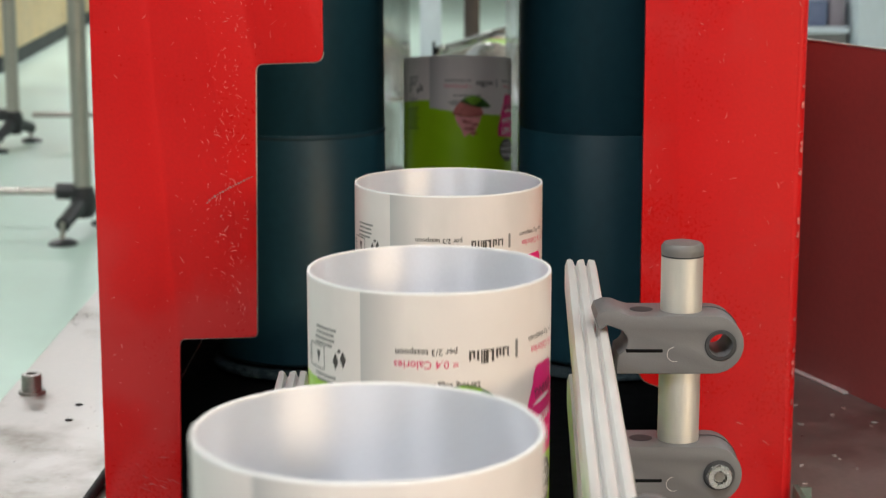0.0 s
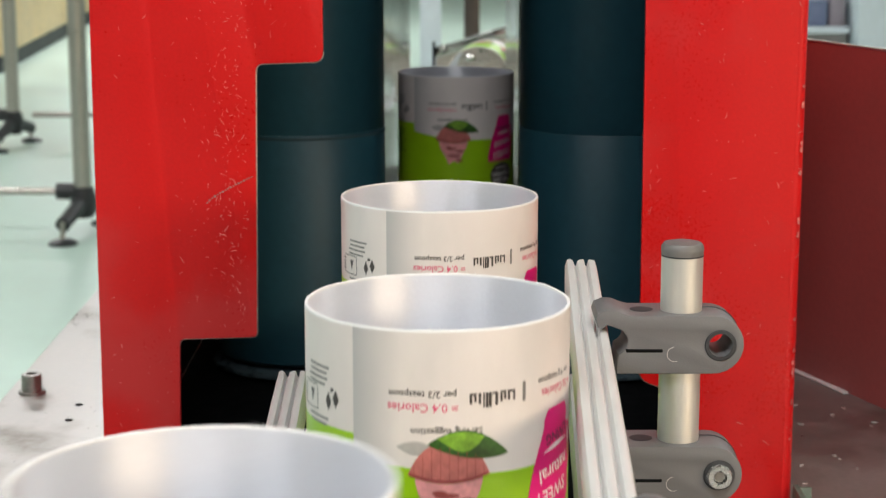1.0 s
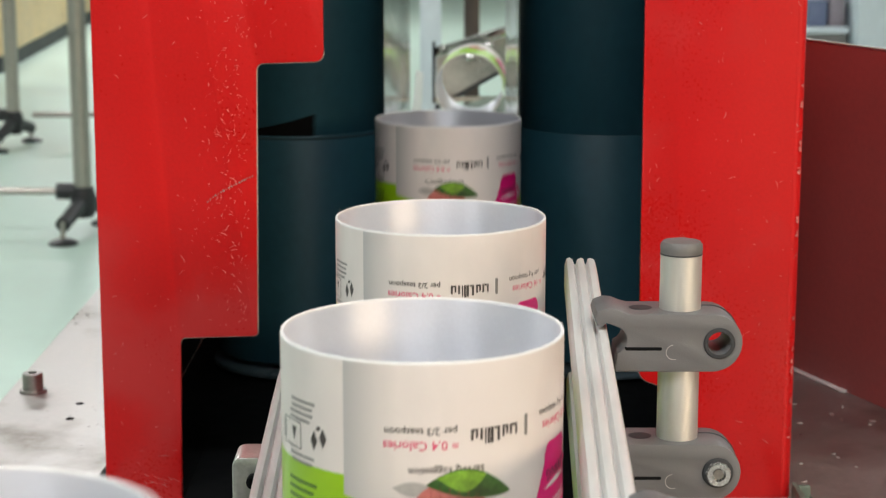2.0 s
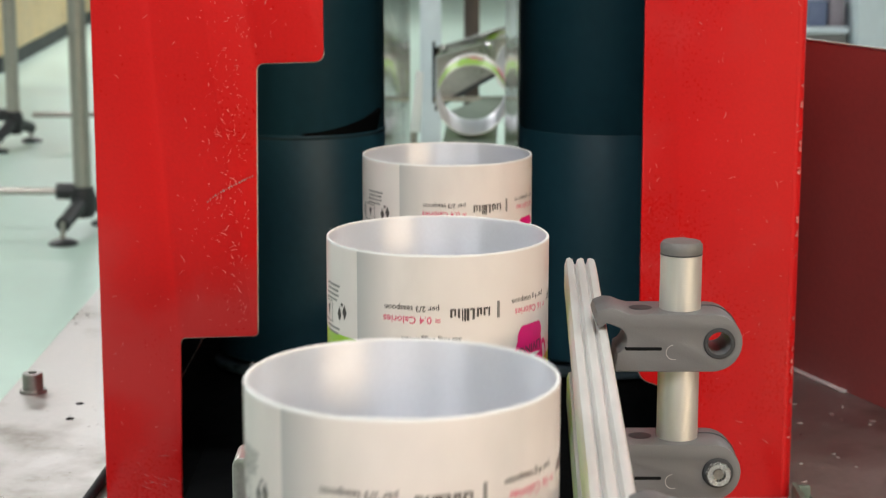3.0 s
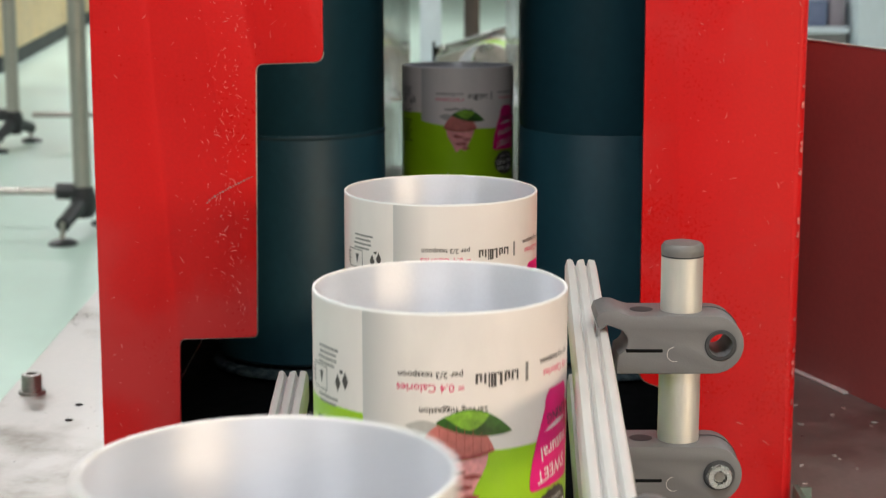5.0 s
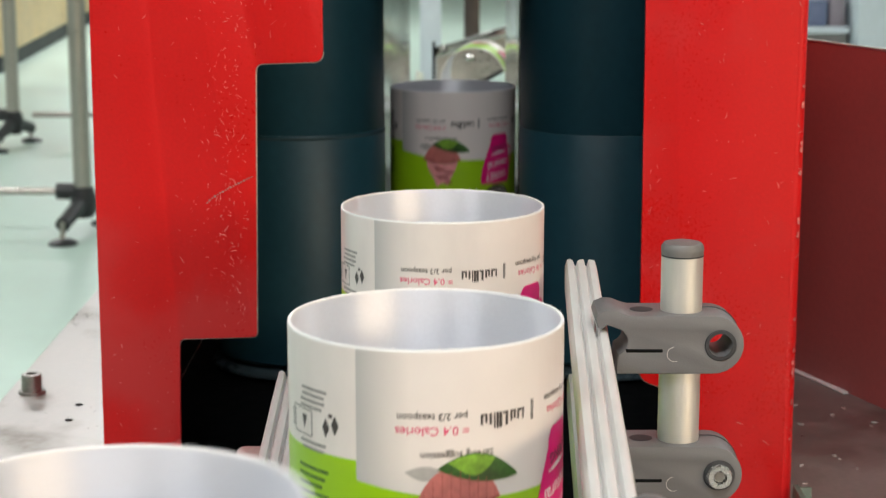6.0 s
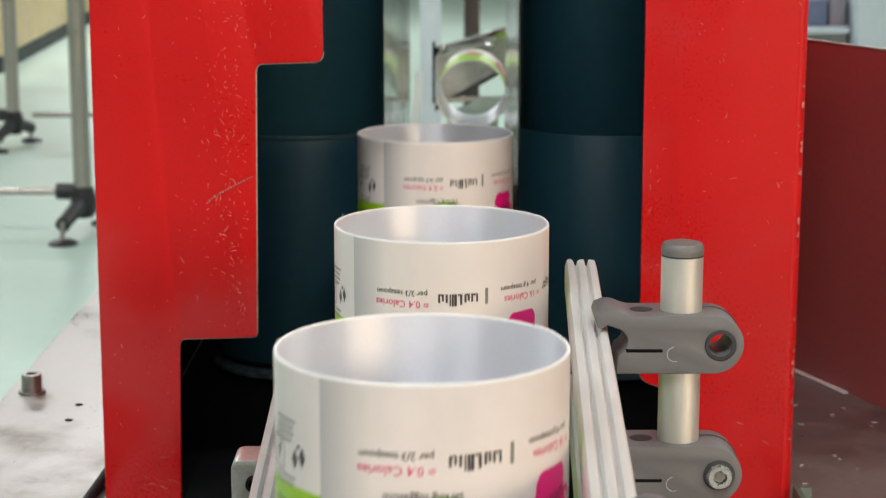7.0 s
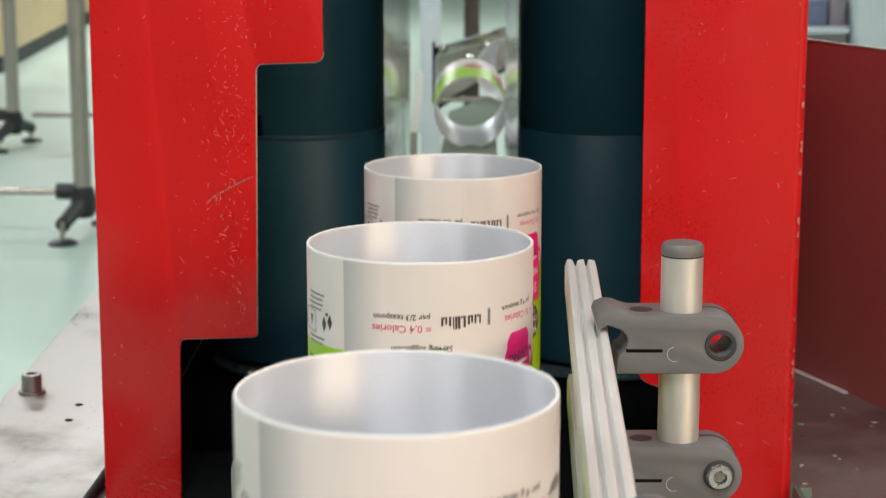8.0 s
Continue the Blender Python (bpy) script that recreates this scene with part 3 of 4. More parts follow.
def conveyors():
    t = thing("outfeed_conveyor", "narrow dark outfeed conveyor belt curving away", "conveyor")
    part("belt", ribbon(bmesh.new(), OUT_LINE, 0.040, BELT_Z - 0.004, BELT_Z, OUT_RISE), RUBBER, t, "dark rubber belt")
    part("bed", ribbon(bmesh.new(), OUT_LINE, 0.034, 0.7965, BELT_Z - 0.0045), BLACK, t, "black bed under the belt")
    for x in (-0.6, -1.4, -2.3):
        part("leg", a_rod((x, 0.25, 0), (x, 0.25, 0.797), 0.02), TUBE_STEEL, t)
    t = thing("infeed_conveyor", "infeed belt bringing lying tubes to the rollers", "conveyor")
    part("belt", ribbon(bmesh.new(), IN_LINE, 0.032, 0.818, 0.822, [-0.0125, -0.0125, -0.0115] + [0.0] * 5), SAGE, t, "grey green belt")
    for x, y in ((0.03, 2.14), (0.30, 3.05), (0.70, 4.74), (1.10, 6.43)):
        part("leg", a_rod((x, y, 0.0), (x, y, 0.8050), 0.012), TUBE_STEEL, t)


conveyors()


def guide_rail(name, label, x0, y0, x1, y1, ztop, width, mat):
    """A ridged guide strip from its far end to its near end, ztop at the ridges."""
    ln = math.hypot(x1 - x0, y1 - y0)
    t = thing(name, label, "guide rail", x0, y0, ztop, group="guide rails", rz=math.degrees(math.atan2(y1 - y0, x1 - x0)) + 90)
    w = width / 2
    prof = [(-w, -0.013), (-w, -0.0030)]
    for c in (-0.68, 0.0, 0.68):
        prof += [(c * w - 0.30 * w, -0.0026), (c * w - 0.19 * w, -0.0003), (c * w, 0.0), (c * w + 0.19 * w, -0.0003), (c * w + 0.30 * w, -0.0026)]
    prof += [(w, -0.0030), (w, -0.013)]
    rnd = random.Random(3)
    bm = bmesh.new()
    rings = []
    for k in range(25):
        d = -ln * k / 24
        rings.append([bm.verts.new((x + rnd.gauss(0, 0.00004), d + (rnd.uniform(-0.0011, 0.0006) if k == 0 else 0), z + rnd.gauss(0, 0.00004) - (abs(rnd.gauss(0, 0.0003)) if k == 0 else 0))) for x, z in prof])
    for a, b in zip(rings, rings[1:]):
        for i in range(len(prof)):
            j = (i + 1) % len(prof)
            bm.faces.new((a[i], a[j], b[j], b[i]))
    bm.faces.new(rings[0])
    bm.faces.new(rings[-1])
    part("strip", bm, mat, t)
    part("carrier", a_box(-w * 0.5, w * 0.5, -ln + 0.002, -0.003, -0.018, -0.0132), ALU_BLOCK, t, "aluminium carrier under the strip")
    return t


guide_rail("guide_rail", "ridged pale guide rail held by clamps", 0.0587, 0.7656, 0.0364, 0.288, 0.947, 0.0134, ALU)
# Lower and left rails take the copy with shade in its colour.
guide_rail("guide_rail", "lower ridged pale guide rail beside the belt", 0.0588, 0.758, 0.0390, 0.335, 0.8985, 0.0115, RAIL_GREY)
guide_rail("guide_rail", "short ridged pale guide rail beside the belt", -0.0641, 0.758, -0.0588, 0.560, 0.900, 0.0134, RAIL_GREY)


def clamp(x, y, z, screw, group="rail clamps"):
    """A grey nylon cross clamp; its origin lies on the post's axis, level with the screw hole."""
    label = "grey nylon rail clamp with a zinc socket screw" if screw else "grey nylon rail clamp with an open screw hole"
    t = thing("rail_clamp", label, "clamp", x, y, z, group=group)
    t.matrix_basis = t.matrix_basis @ Matrix.Diagonal((0.957, 0.957, 0.957, 1))
    o = [(-0.0252, -0.0111)] + arc(0.0112, 0.0, 0.0111, -90, 90, 14) + [(-0.0195, 0.0111), (-0.0228, 0.0120), (-0.0256, 0.0132), (-0.0288, 0.0134), (-0.0322, 0.0120), (-0.0330, 0.0096), (-0.0322, 0.0066), (-0.0306, 0.0058), (-0.0286, 0.0076), (-0.0262, 0.0068)]
    o += arc(-0.0262, 0.0012, 0.0052, 80, -70, 8)
    body = prism(o, -0.0115, 0.0115, bevel=0.0007, holes=((0.0135, 0.0, 0.0043),))
    part("body", body, GREY, t)
    # Slot, top hole and ring are dark inlays, recess shade put into their colour.
    part("slot", a_box(-0.0218, -0.0076, -0.01162, -0.0105, -0.0031, -0.0012, bevel=0.0006), BLACK, t, "narrow dark clamping slot", smooth=False)
    part("top_hole", a_lathe([(0.0005, 0.0110), (0.0040, 0.0110), (0.0044, 0.01122), (0.0036, 0.0113), (0.0005, 0.01115)], 24, Matrix.Translation((-0.0150, 0.0, 0.0))), DARK, t, "dark round hole")
    part("recess_ring", a_lathe([(0.0044, -0.0006), (0.0056, -0.0006), (0.0059, -0.0002), (0.0059, 0.0), (0.0044, 0.0)], 32, Matrix.Translation((0.0135, -0.0116, 0.0)) @ Matrix.Rotation(radians(-90), 4, "X"), closed=True), DARK, t, "ring round the screw hole, recess shade in its colour")
    seam = bmesh.new()
    ends = [(-0.004, 0.01118)] + [(q[0] + 0.00002, q[1]) for q in arc(0.0112, 0.0, 0.01125, 85, -85, 18)]
    for p, q in zip(ends, ends[1:]):
        rod(seam, (p[0], 0.0035, p[1]), (q[0], 0.0035, q[1]), 0.00028, 6)
    part("seam", seam, DARK, t, "thin dark joint between the clamp halves")
    if screw:
        s = part("screw", a_lathe([(0.0031, 0.004), (0.0046, 0.004), (0.0048, -0.0022), (0.0043, -0.0030), (0.0026, -0.0030), (0.0023, -0.0008), (0.0004, -0.0008)], 28, Matrix.Translation((0.0135, -0.0118, 0.0)) @ Matrix.Rotation(radians(-90), 4, "X")), SCREW, t, "bright zinc socket screw")
        part("socket", a_lathe([(0.0004, 0.0012), (0.0021, 0.0012), (0.0021, 0.0019), (0.0004, 0.0019)], 6, Matrix.Translation((0.0135, -0.0118, 0.0)) @ Matrix.Rotation(radians(90), 4, "X")), BOLT, s, "grey hexagonal socket")
    bm = bmesh.new()
    for k in range(9):
        a0, a1 = radians(95 + 22 * k), radians(95 + 22 * (k + 1))
        c, r = (-0.0035, -0.0035), 0.0028
        rod(bm, (c[0] + r * math.cos(a0), -0.01150, c[1] + r * math.sin(a0)), (c[0] + r * math.cos(a1), -0.01150, c[1] + r * math.sin(a1)), 0.00014, 6)
    part("stray_fibre", bm, SCUFF, t, "pale curled paper fibre")
    return t


POST = (0.0857, 0.643)
clamp(POST[0], POST[1], 0.9423, False)
clamp(POST[0] + 0.0008, POST[1], 0.8941, True)


def post(x, y, top, label):
    t = thing("rail_post", label, "post", x, y, 0.79, group="rail posts")
    part("shaft", a_lathe([(0.0075, 0.0), (0.0075, top)], 40), ZINC, t)
    part("cap", a_lathe([(r0, top + dz) for r0, dz in ((0.0075, 0.0001), (0.0077, 0.0018), (0.0076, 0.0032), (0.0068, 0.0044), (0.004, 0.0050), (0.0005, 0.0051))], 40), GREY_CAP, t, "grey plastic end cap")
    part("cap_gap", a_lathe([(0.0070, top - 0.0003), (0.00765, top - 0.0003), (0.00765, top + 0.0002), (0.0070, top + 0.0002)], 40, closed=True), DARK, t, "dark gap under the cap")
    part("collar", a_lathe([(0.0084, 0.0), (0.016, 0.0), (0.016, 0.010), (0.0145, 0.012), (0.0084, 0.012)], 40, closed=True), ALU_BLOCK, t)


post(POST[0], POST[1], 0.1830, "round zinc plated post with a grey end cap")
clamp(0.0770, 0.420, 0.9423, False)
post(0.0770, 0.420, 0.1450, "short zinc plated post under a rail clamp")


def rail_block():
    t = thing("rail_bracket", "cast aluminium bracket with a set screw", "bracket", -0.0712, 0.648, 0.79)
    part("arm", prism(round_corners([(-0.006, 0.0), (0.0, 0.0), (0.0, 0.0885), (0.0070, 0.0885), (0.0070, 0.1075), (-0.006, 0.1075)], [0, 0, 0.001, 0.001, 0.003, 0.004]), -0.009, 0.009, bevel=0.0006), ALU_BLOCK, t)
    part("set_screw", a_lathe([(0.0028, 0.0), (0.0028, -0.0036), (0.0022, -0.0042), (0.0016, -0.0042), (0.0014, -0.002), (0.0003, -0.002)], 20, Matrix.Translation((0.0022, -0.0085, 0.0990)) @ Matrix.Rotation(radians(-90), 4, "X")), BLACK, t, "black set screw")


rail_block()


def chute():
    t = thing("tipping_chute", "polished steel chute between the rollers and infeed belt", "chute")
    n = 8

    def wall(x0, y0, x1, y1, th):
        bm = bmesh.new()
        rows = []
        for k in range(n + 1):
            u = k / n
            x, y = x0 + (x1 - x0) * u + 0.0015 * math.sin(u * 5), y0 + (y1 - y0) * u
            rows.append([bm.verts.new((x + dx, y, z)) for dx, z in ((0, 0.80), (0, 1.12), (th, 1.12), (th, 0.80))])
        for a, b in zip(rows, rows[1:]):
            for k in range(4):
                bm.faces.new((a[k], a[(k + 1) % 4], b[(k + 1) % 4], b[k]))
        bm.faces.new(rows[0])
        bm.faces.new(rows[-1])
        return bm

    part("side_plate", wall(-0.0490, 1.445, -0.0350, 2.02, -0.0016), CHUTE, t, "brushed side plate")
    part("side_plate", wall(0.0612, 1.445, 0.0700, 2.02, 0.0016), CHUTE, t, "brushed side plate")
    for x, th in ((-0.0512, 0.0), (0.0634, 0.0)):
        part("edge_bar", a_rod((x, 1.440, 0.80), (x, 1.440, 1.12), 0.0040, 18), POLISHED, t, "bright rolled edge")
    part("slide", a_box(-0.030, 0.055, 1.50, 1.98, 0.7995, 0.8040), SAGE, t)
    part("foot", a_box(-0.05, 0.075, 1.60, 1.90, 0.7905, 0.7990), BLACK, t, smooth=False)
    g = thing("tilt_guide", "slanted steel guide bar with bolts above the infeed belt", "guide")
    part("bar", prism([(-0.0125, 0.862), (-0.0125, 0.876), (0.135, 0.921), (0.135, 0.905)], 2.70, 2.712, bevel=0.001), POLISHED, g)
    part("plate", prism([(-0.010, 0.790), (-0.010, 0.861), (0.135, 0.904), (0.135, 0.872)], 2.7125, 2.7165), STEEL, g, smooth=False)
    part("lip", prism([(-0.012, 0.782), (-0.012, 0.7895), (0.135, 0.8715), (0.135, 0.866)], 2.706, 2.7165, bevel=0.0008), DARK, g, "dark lower lip of the plate")
    for x, z in ((-0.002, 0.8745), (0.040, 0.862), (0.068, 0.880)):
        part("bolt", a_lathe([(0.0065, 0.0), (0.0065, 0.006), (0.004, 0.009), (0.0005, 0.0095)], 20, Matrix.Translation((x, 2.699, z)) @ Matrix.Rotation(radians(90), 4, "X")), POLISHED, g)
    part("stop_bar", a_box(-0.0155, -0.0115, 2.690, 2.698, 0.795, 0.886, bevel=0.0008), BLACK, g, "thin black upright bar")
    part("foot", a_rod((0.128, 2.718, 0.0), (0.128, 2.718, 0.906), 0.008), TUBE_STEEL, g)
    part("arm", a_rod((-0.0135, 2.70, 0.800), (0.128, 2.718, 0.800), 0.004), TUBE_STEEL, g)
    d = thing("deflector_plate", "bent pale steel deflector beside the infeed", "guide")
    part("plate", prism([(-0.044, 0.79), (-0.030, 0.79), (-0.0255, 0.868), (-0.035, 0.872)], 2.40, 2.404, bevel=0.0005), CUT_EDGE, d)
    part("stem", a_rod((-0.040, 2.408, 0.0), (-0.040, 2.408, 0.80), 0.006), TUBE_STEEL, d)
    p = thing("machine_post", "dark bronze machine upright behind the chute", "post", 0.0640, 4.10, 0)
    part("column", a_box(-0.017, 0.017, -0.017, 0.017, 0.004, 1.5, bevel=0.003), BROWN, p)
    part("foot_plate", a_box(-0.05, 0.05, -0.05, 0.05, 0, 0.006), DARK, p)
    w = thing("machine_post", "pale enamelled machine upright behind the chute", "post", -0.035, 5.2, 0)
    part("column", a_box(-0.030, 0.030, -0.02, 0.02, 0.004, 1.6, bevel=0.004), PALE, w)
    part("foot_plate", a_box(-0.07, 0.07, -0.06, 0.06, 0, 0.006), DARK, w)


chute()


# ---- background ----
def stand(x, y, rz):
    t = thing("conveyor_stand", "steel conveyor stand on black knuckled levelling feet", "stand", x, y, 0, group="conveyor stands", rz=rz)
    part("upright", a_rod((0, 0, 0.11), (0, 0, 1.00), 0.029, 24), TUBE_STEEL, t)
    part("knuckle", a_lathe([(0.030, 0.06), (0.040, 0.075), (0.042, 0.13), (0.034, 0.16), (0.028, 0.162)], 24), KNUCKLE, t, "black nylon knuckle")
    for sx, sy in ((-0.035, -0.17), (0.03, 0.20)):
        leg = part("foot_arm", a_rod((0, 0, 0.115), (sx, sy, 0.062), 0.024, 16), KNUCKLE, t, "black splayed foot arm")
        part("spindle", a_rod((sx, sy, 0.014), (sx, sy, 0.075), 0.009, 14), TUBE_STEEL, leg)
        part("foot_pad", a_lathe([(0.046, 0), (0.046, 0.008), (0.030, 0.016), (0.01, 0.02)], 28, Matrix.Translation((sx, sy, 0))), KNUCKLE, leg, "black levelling pad")
    part("clamp_boss", a_rod((-0.085, 0, 0.145), (0, 0, 0.145), 0.027, 16), KNUCKLE, t)
    part("tie_bar", a_rod((-0.55, 0, 0.145), (-0.08, 0, 0.145), 0.012, 14), TUBE_STEEL, t)
    return t


def background():
    v = thing("stand_conveyor", "grey conveyor bed carried on steel stands", "conveyor")
    part("bed", ribbon(bmesh.new(), [(-0.55, 4.0), (-1.175, 5.90), (-1.885, 8.0), (-2.6, 10.1)], 0.20, 1.001, 1.08), GREY_CAP, v)
    stand(-1.175, 5.90, 0)
    stand(-1.885, 8.00, 0)
    b = thing("tie_rod", "thin steel tie rod between conveyor stands", "rod", 0, 0, 0)
    part("bar", a_rod((-1.80, 8.0, 0.145), (-1.25, 8.0, 0.145), 0.012, 14), TUBE_STEEL, b)
    part("end_post", a_rod((-1.25, 8.0, 0.0), (-1.25, 8.0, 0.9), 0.02, 14), TUBE_STEEL, b)
    c = thing("storage_crate", "long pale plywood crate on a dark plinth", "crate", -2.74, 11.35, 0, rz=3.8)
    part("plinth", a_box(-1.5, 0.0, 0.0, 5.6, 0, 0.10), DARK, c, "dark plinth", smooth=False)
    for k in range(4):
        part("board", a_box(-1.5, 0.01, 0.005 + k * 1.4, 1.392 + k * 1.4, 0.105, 1.25, bevel=0.006), WOOD, c)
    part("label_holder", a_box(0.012, 0.02, 0.40, 0.56, 0.56, 0.66), BROWN, c, "small dark label holder")
    u = thing("parts_trolley", "pale grey enamelled parts trolley", "trolley", 1.47, 7.0, 0)
    part("deck", a_box(-0.09, 0.075, -0.02, 0.42, 0.575, 0.600, bevel=0.006), PALE, u)
    part("cabinet_body", a_box(-0.085, 0.07, -0.01, 0.41, 0.06, 0.5745, bevel=0.008), GREY_CAP, u)
    for wx, wy in ((-0.06, 0.03), (0.045, 0.03), (-0.06, 0.37), (0.045, 0.37)):
        part("castor", a_lathe([(0.012, -0.012), (0.030, -0.010), (0.030, 0.010), (0.012, 0.012)], 20, Matrix.Translation((wx, wy, 0.0302)) @ Matrix.Rotation(radians(90), 4, "Y")), KNUCKLE, u)
    c = thing("blue_container", "blue plastic container with a folded rim on a trolley", "container", 1.435, 7.0, 0.6002)
    part("tub", a_box(-0.045, 0.030, 0.02, 0.30, 0.0, 0.088, bevel=0.008), BLUE, c)
    part("rim", a_box(-0.049, 0.034, 0.016, 0.304, 0.0885, 0.098, bevel=0.003), BLUE, c)
    c = thing("carton", "small greyish mauve carton on a trolley", "box", 1.512, 7.0, 0.6002)
    part("body", a_box(-0.036, 0.022, 0.03, 0.26, 0.0, 0.105, bevel=0.002), MAUVE, c)
    part("flap", a_box(-0.036, 0.022, 0.03, 0.145, 0.1055, 0.1085, bevel=0.001), MAUVE, c)
    v = thing("pale_cabinet", "pale blue grey enamelled machine cabinet", "cabinet", 1.63, 6.9, 0)
    part("body", a_box(-0.075, 0.11, 0, 0.6, 0.05, 1.6, bevel=0.008), PALE, v)
    part("plinth", a_box(-0.07, 0.105, 0.02, 0.58, 0.0, 0.05), DARK, v)
    w = thing("olive_upright", "olive painted steel upright", "post", 1.80, 6.9, 0)
    part("column", a_box(-0.04, 0.06, -0.04, 0.06, 0.004, 1.7, bevel=0.004), OLIVE, w)
    part("foot_plate", a_box(-0.06, 0.09, -0.06, 0.09, 0, 0.006), DARK, w)


background()


# ---- paper tubes ----
def on_tube(deg, z, lift=0.00012):
    a = radians(deg)
    r = TUBE_R + lift
    return (r * math.sin(a), -r * math.cos(a), z)


def patch(bm, a0, a1, top, bottom, lift=0.00012, n=14):
    """A print on the tube between two angles; top and bottom give heights for u from 0 to 1."""
    rows = []
    for k in range(n + 1):
        u = k / n
        a, zt, zb = a0 + (a1 - a0) * u, top(u), bottom(u)
        rows.append([bm.verts.new(on_tube(a, zt + (zb - zt) * j / 3, lift)) for j in range(4)])
    for p, q in zip(rows, rows[1:]):
        for j in range(3):
            bm.faces.new((p[j], p[j + 1], q[j + 1], q[j]))
    return bm


def down(share):
    """Height of a line that many tube diameters below the upper rim."""
    return TUBE_H / 2 - share * 2 * TUBE_R


def words(bm, text, deg, z, size, tilt=0.0, lift=0.00012, squeeze=1.0):
    """Lettering wrapped on the tube, upside down, centred at deg and z."""
    cu = bpy.data.curves.new("lettering", "FONT")
    cu.body, cu.size, cu.align_x, cu.align_y, cu.resolution_u = text, size, "CENTER", "CENTER", 2
    cu.offset = size * 0.012
    ob = new("lettering", cu)
    bpy.context.view_layer.update()
    me = bpy.data.meshes.new_from_object(ob.evaluated_get(bpy.context.evaluated_depsgraph_get()))
    made = []
    ct, st = math.cos(radians(tilt)), math.sin(radians(tilt))
    for v in me.vertices:
        x, y = v.co.x * squeeze, v.co.y
        x, y = x * ct - y * st, x * st + y * ct
        made.append(bm.verts.new(on_tube(deg - math.degrees(x / TUBE_R), z - y, lift)))
    for f in me.polygons:
        try:
            bm.faces.new([made[i] for i in f.vertices])
        except ValueError:
            pass
    bpy.data.objects.remove(ob)
    bpy.data.curves.remove(cu)
    bpy.data.meshes.remove(me)
    return bm


def flat_bar(bm, deg, z, wide, high, lift=0.00012):
    half = math.degrees(wide / 2 / TUBE_R)
    return patch(bm, deg - half, deg + half, lambda u: z + high / 2, lambda u: z - high / 2, lift, 8)


def paper_tube():
    t = thing("paper_tube", "open white paper tube with an inverted green printed label", "paper tube", group="paper tubes on the line")
    R, hh = TUBE_R, TUBE_H / 2
    rnd = random.Random(5)
    segs = 120
    bm = bmesh.new()
    prof = [(R, -hh), (R, -hh * 0.5), (R, 0), (R, hh * 0.5), (R, hh - 0.0006)]
    lathe_open(bm, prof, segs)
    part("label_sleeve", bm, LABEL, t, "printed outer label, white over lime green")
    bm = bmesh.new()
    lathe_open(bm, [(R - 0.0011, -hh), (R - 0.0011, 0), (R - 0.0011, hh - 0.0006)], segs)
    part("liner", bm, LINER, t, "smooth white inner liner")
    bm = bmesh.new()
    rings = [[], [], [], []]
    for i in range(segs):
        a = 2 * math.pi * i / segs
        ragged = rnd.uniform(-0.00008, 0.00010) + 0.00022 * max(0, math.sin(a * 3 + 1.0)) ** 8
        for ring, (r, z) in zip(rings, ((R, hh - 0.0006), (R - 0.0001, hh + ragged), (R - 0.0010, hh + ragged), (R - 0.0011, hh - 0.0006))):
            ring.append(bm.verts.new((r * math.cos(a), r * math.sin(a), z)))
    for a, b in zip(rings, rings[1:]):
        for i in range(segs):
            j = (i + 1) % segs
            bm.faces.new((a[i], a[j], b[j], b[i]))
    part("upper_rim", bm, CUT_EDGE, t, "cut white paper rim")
    bm = bmesh.new()
    for k in range(9):
        a = radians(rnd.uniform(150, 420))
        p = Vector(((R - 0.0004) * math.cos(a), (R - 0.0004) * math.sin(a), hh - 0.0001))
        for q in range(2):
            d = Vector((rnd.uniform(-0.5, 0.5), rnd.uniform(-0.5, 0.5), 1.0 if q == 0 else rnd.uniform(-0.2, 0.6))).normalized() * rnd.uniform(0.0003, 0.0009)
            rod(bm, p, p + d, 0.00009, 5)
            p = p + d
    part("rim_fuzz", bm, CUT_EDGE, t, "torn paper fibres on the rim")
    part("lower_rim", a_lathe([(R, -hh), (R, -hh - 0.0002), (R - 0.0011, -hh - 0.0002), (R - 0.0011, -hh)], segs, closed=True), CUT_EDGE, t, "cut white paper rim")
    # lettering and print
    for text, deg, share, size in (("per 2/3 teaspoon", -29.0, 0.230, 0.0030), ("Serving suggestion", -19.0, 0.366, 0.0030), ("per 4 g teaspoon", 37.0, 0.224, 0.0029), ("sugar", 66, 0.258, 0.0056)):
        part("lettering", words(bmesh.new(), text, deg, down(share), size), INK, t, "small dark inverted lettering")
    for text, deg, share, size in (("= 0.4 Calories", -29.0, 0.279, 0.0038), ("= 16 Calories", 40, 0.272, 0.0038)):
        part("lettering", words(bmesh.new(), text, deg, down(share), size), PINK_INK, t, "rose inverted lettering")
    # brand mark: upright bars of its size, weight and rhythm
    foot = down(0.250) + 0.00165
    bars = [(10.3, 0.0008, 0.0033), (9.0, 0.0010, 0.0008), (7.7, 0.0008, 0.0031), (5.9, 0.0008, 0.0027), (4.2, 0.0008, 0.0033), (5.0, 0.0010, 0.0007), (2.0, 0.0009, 0.0042),
            (0.8, 0.0010, 0.0007), (-0.9, 0.0010, 0.0046), (-2.3, 0.0008, 0.0047), (-3.6, 0.0005, 0.0046), (-5.4, 0.0008, 0.0034), (-7.3, 0.0007, 0.0027), (-9.2, 0.0008, 0.0033), (-8.2, 0.0010, 0.0007)]
    mark = part("brand_mark", flat_bar(bmesh.new(), 10.3, foot - 0.00165, 0.0007, 0.0033), INK, t, "dark upright bars of the brand mark")
    for deg, wide, high in bars[1:]:
        part("mark_bar", flat_bar(bmesh.new(), deg, foot - high / 2, wide, high), INK, mark)
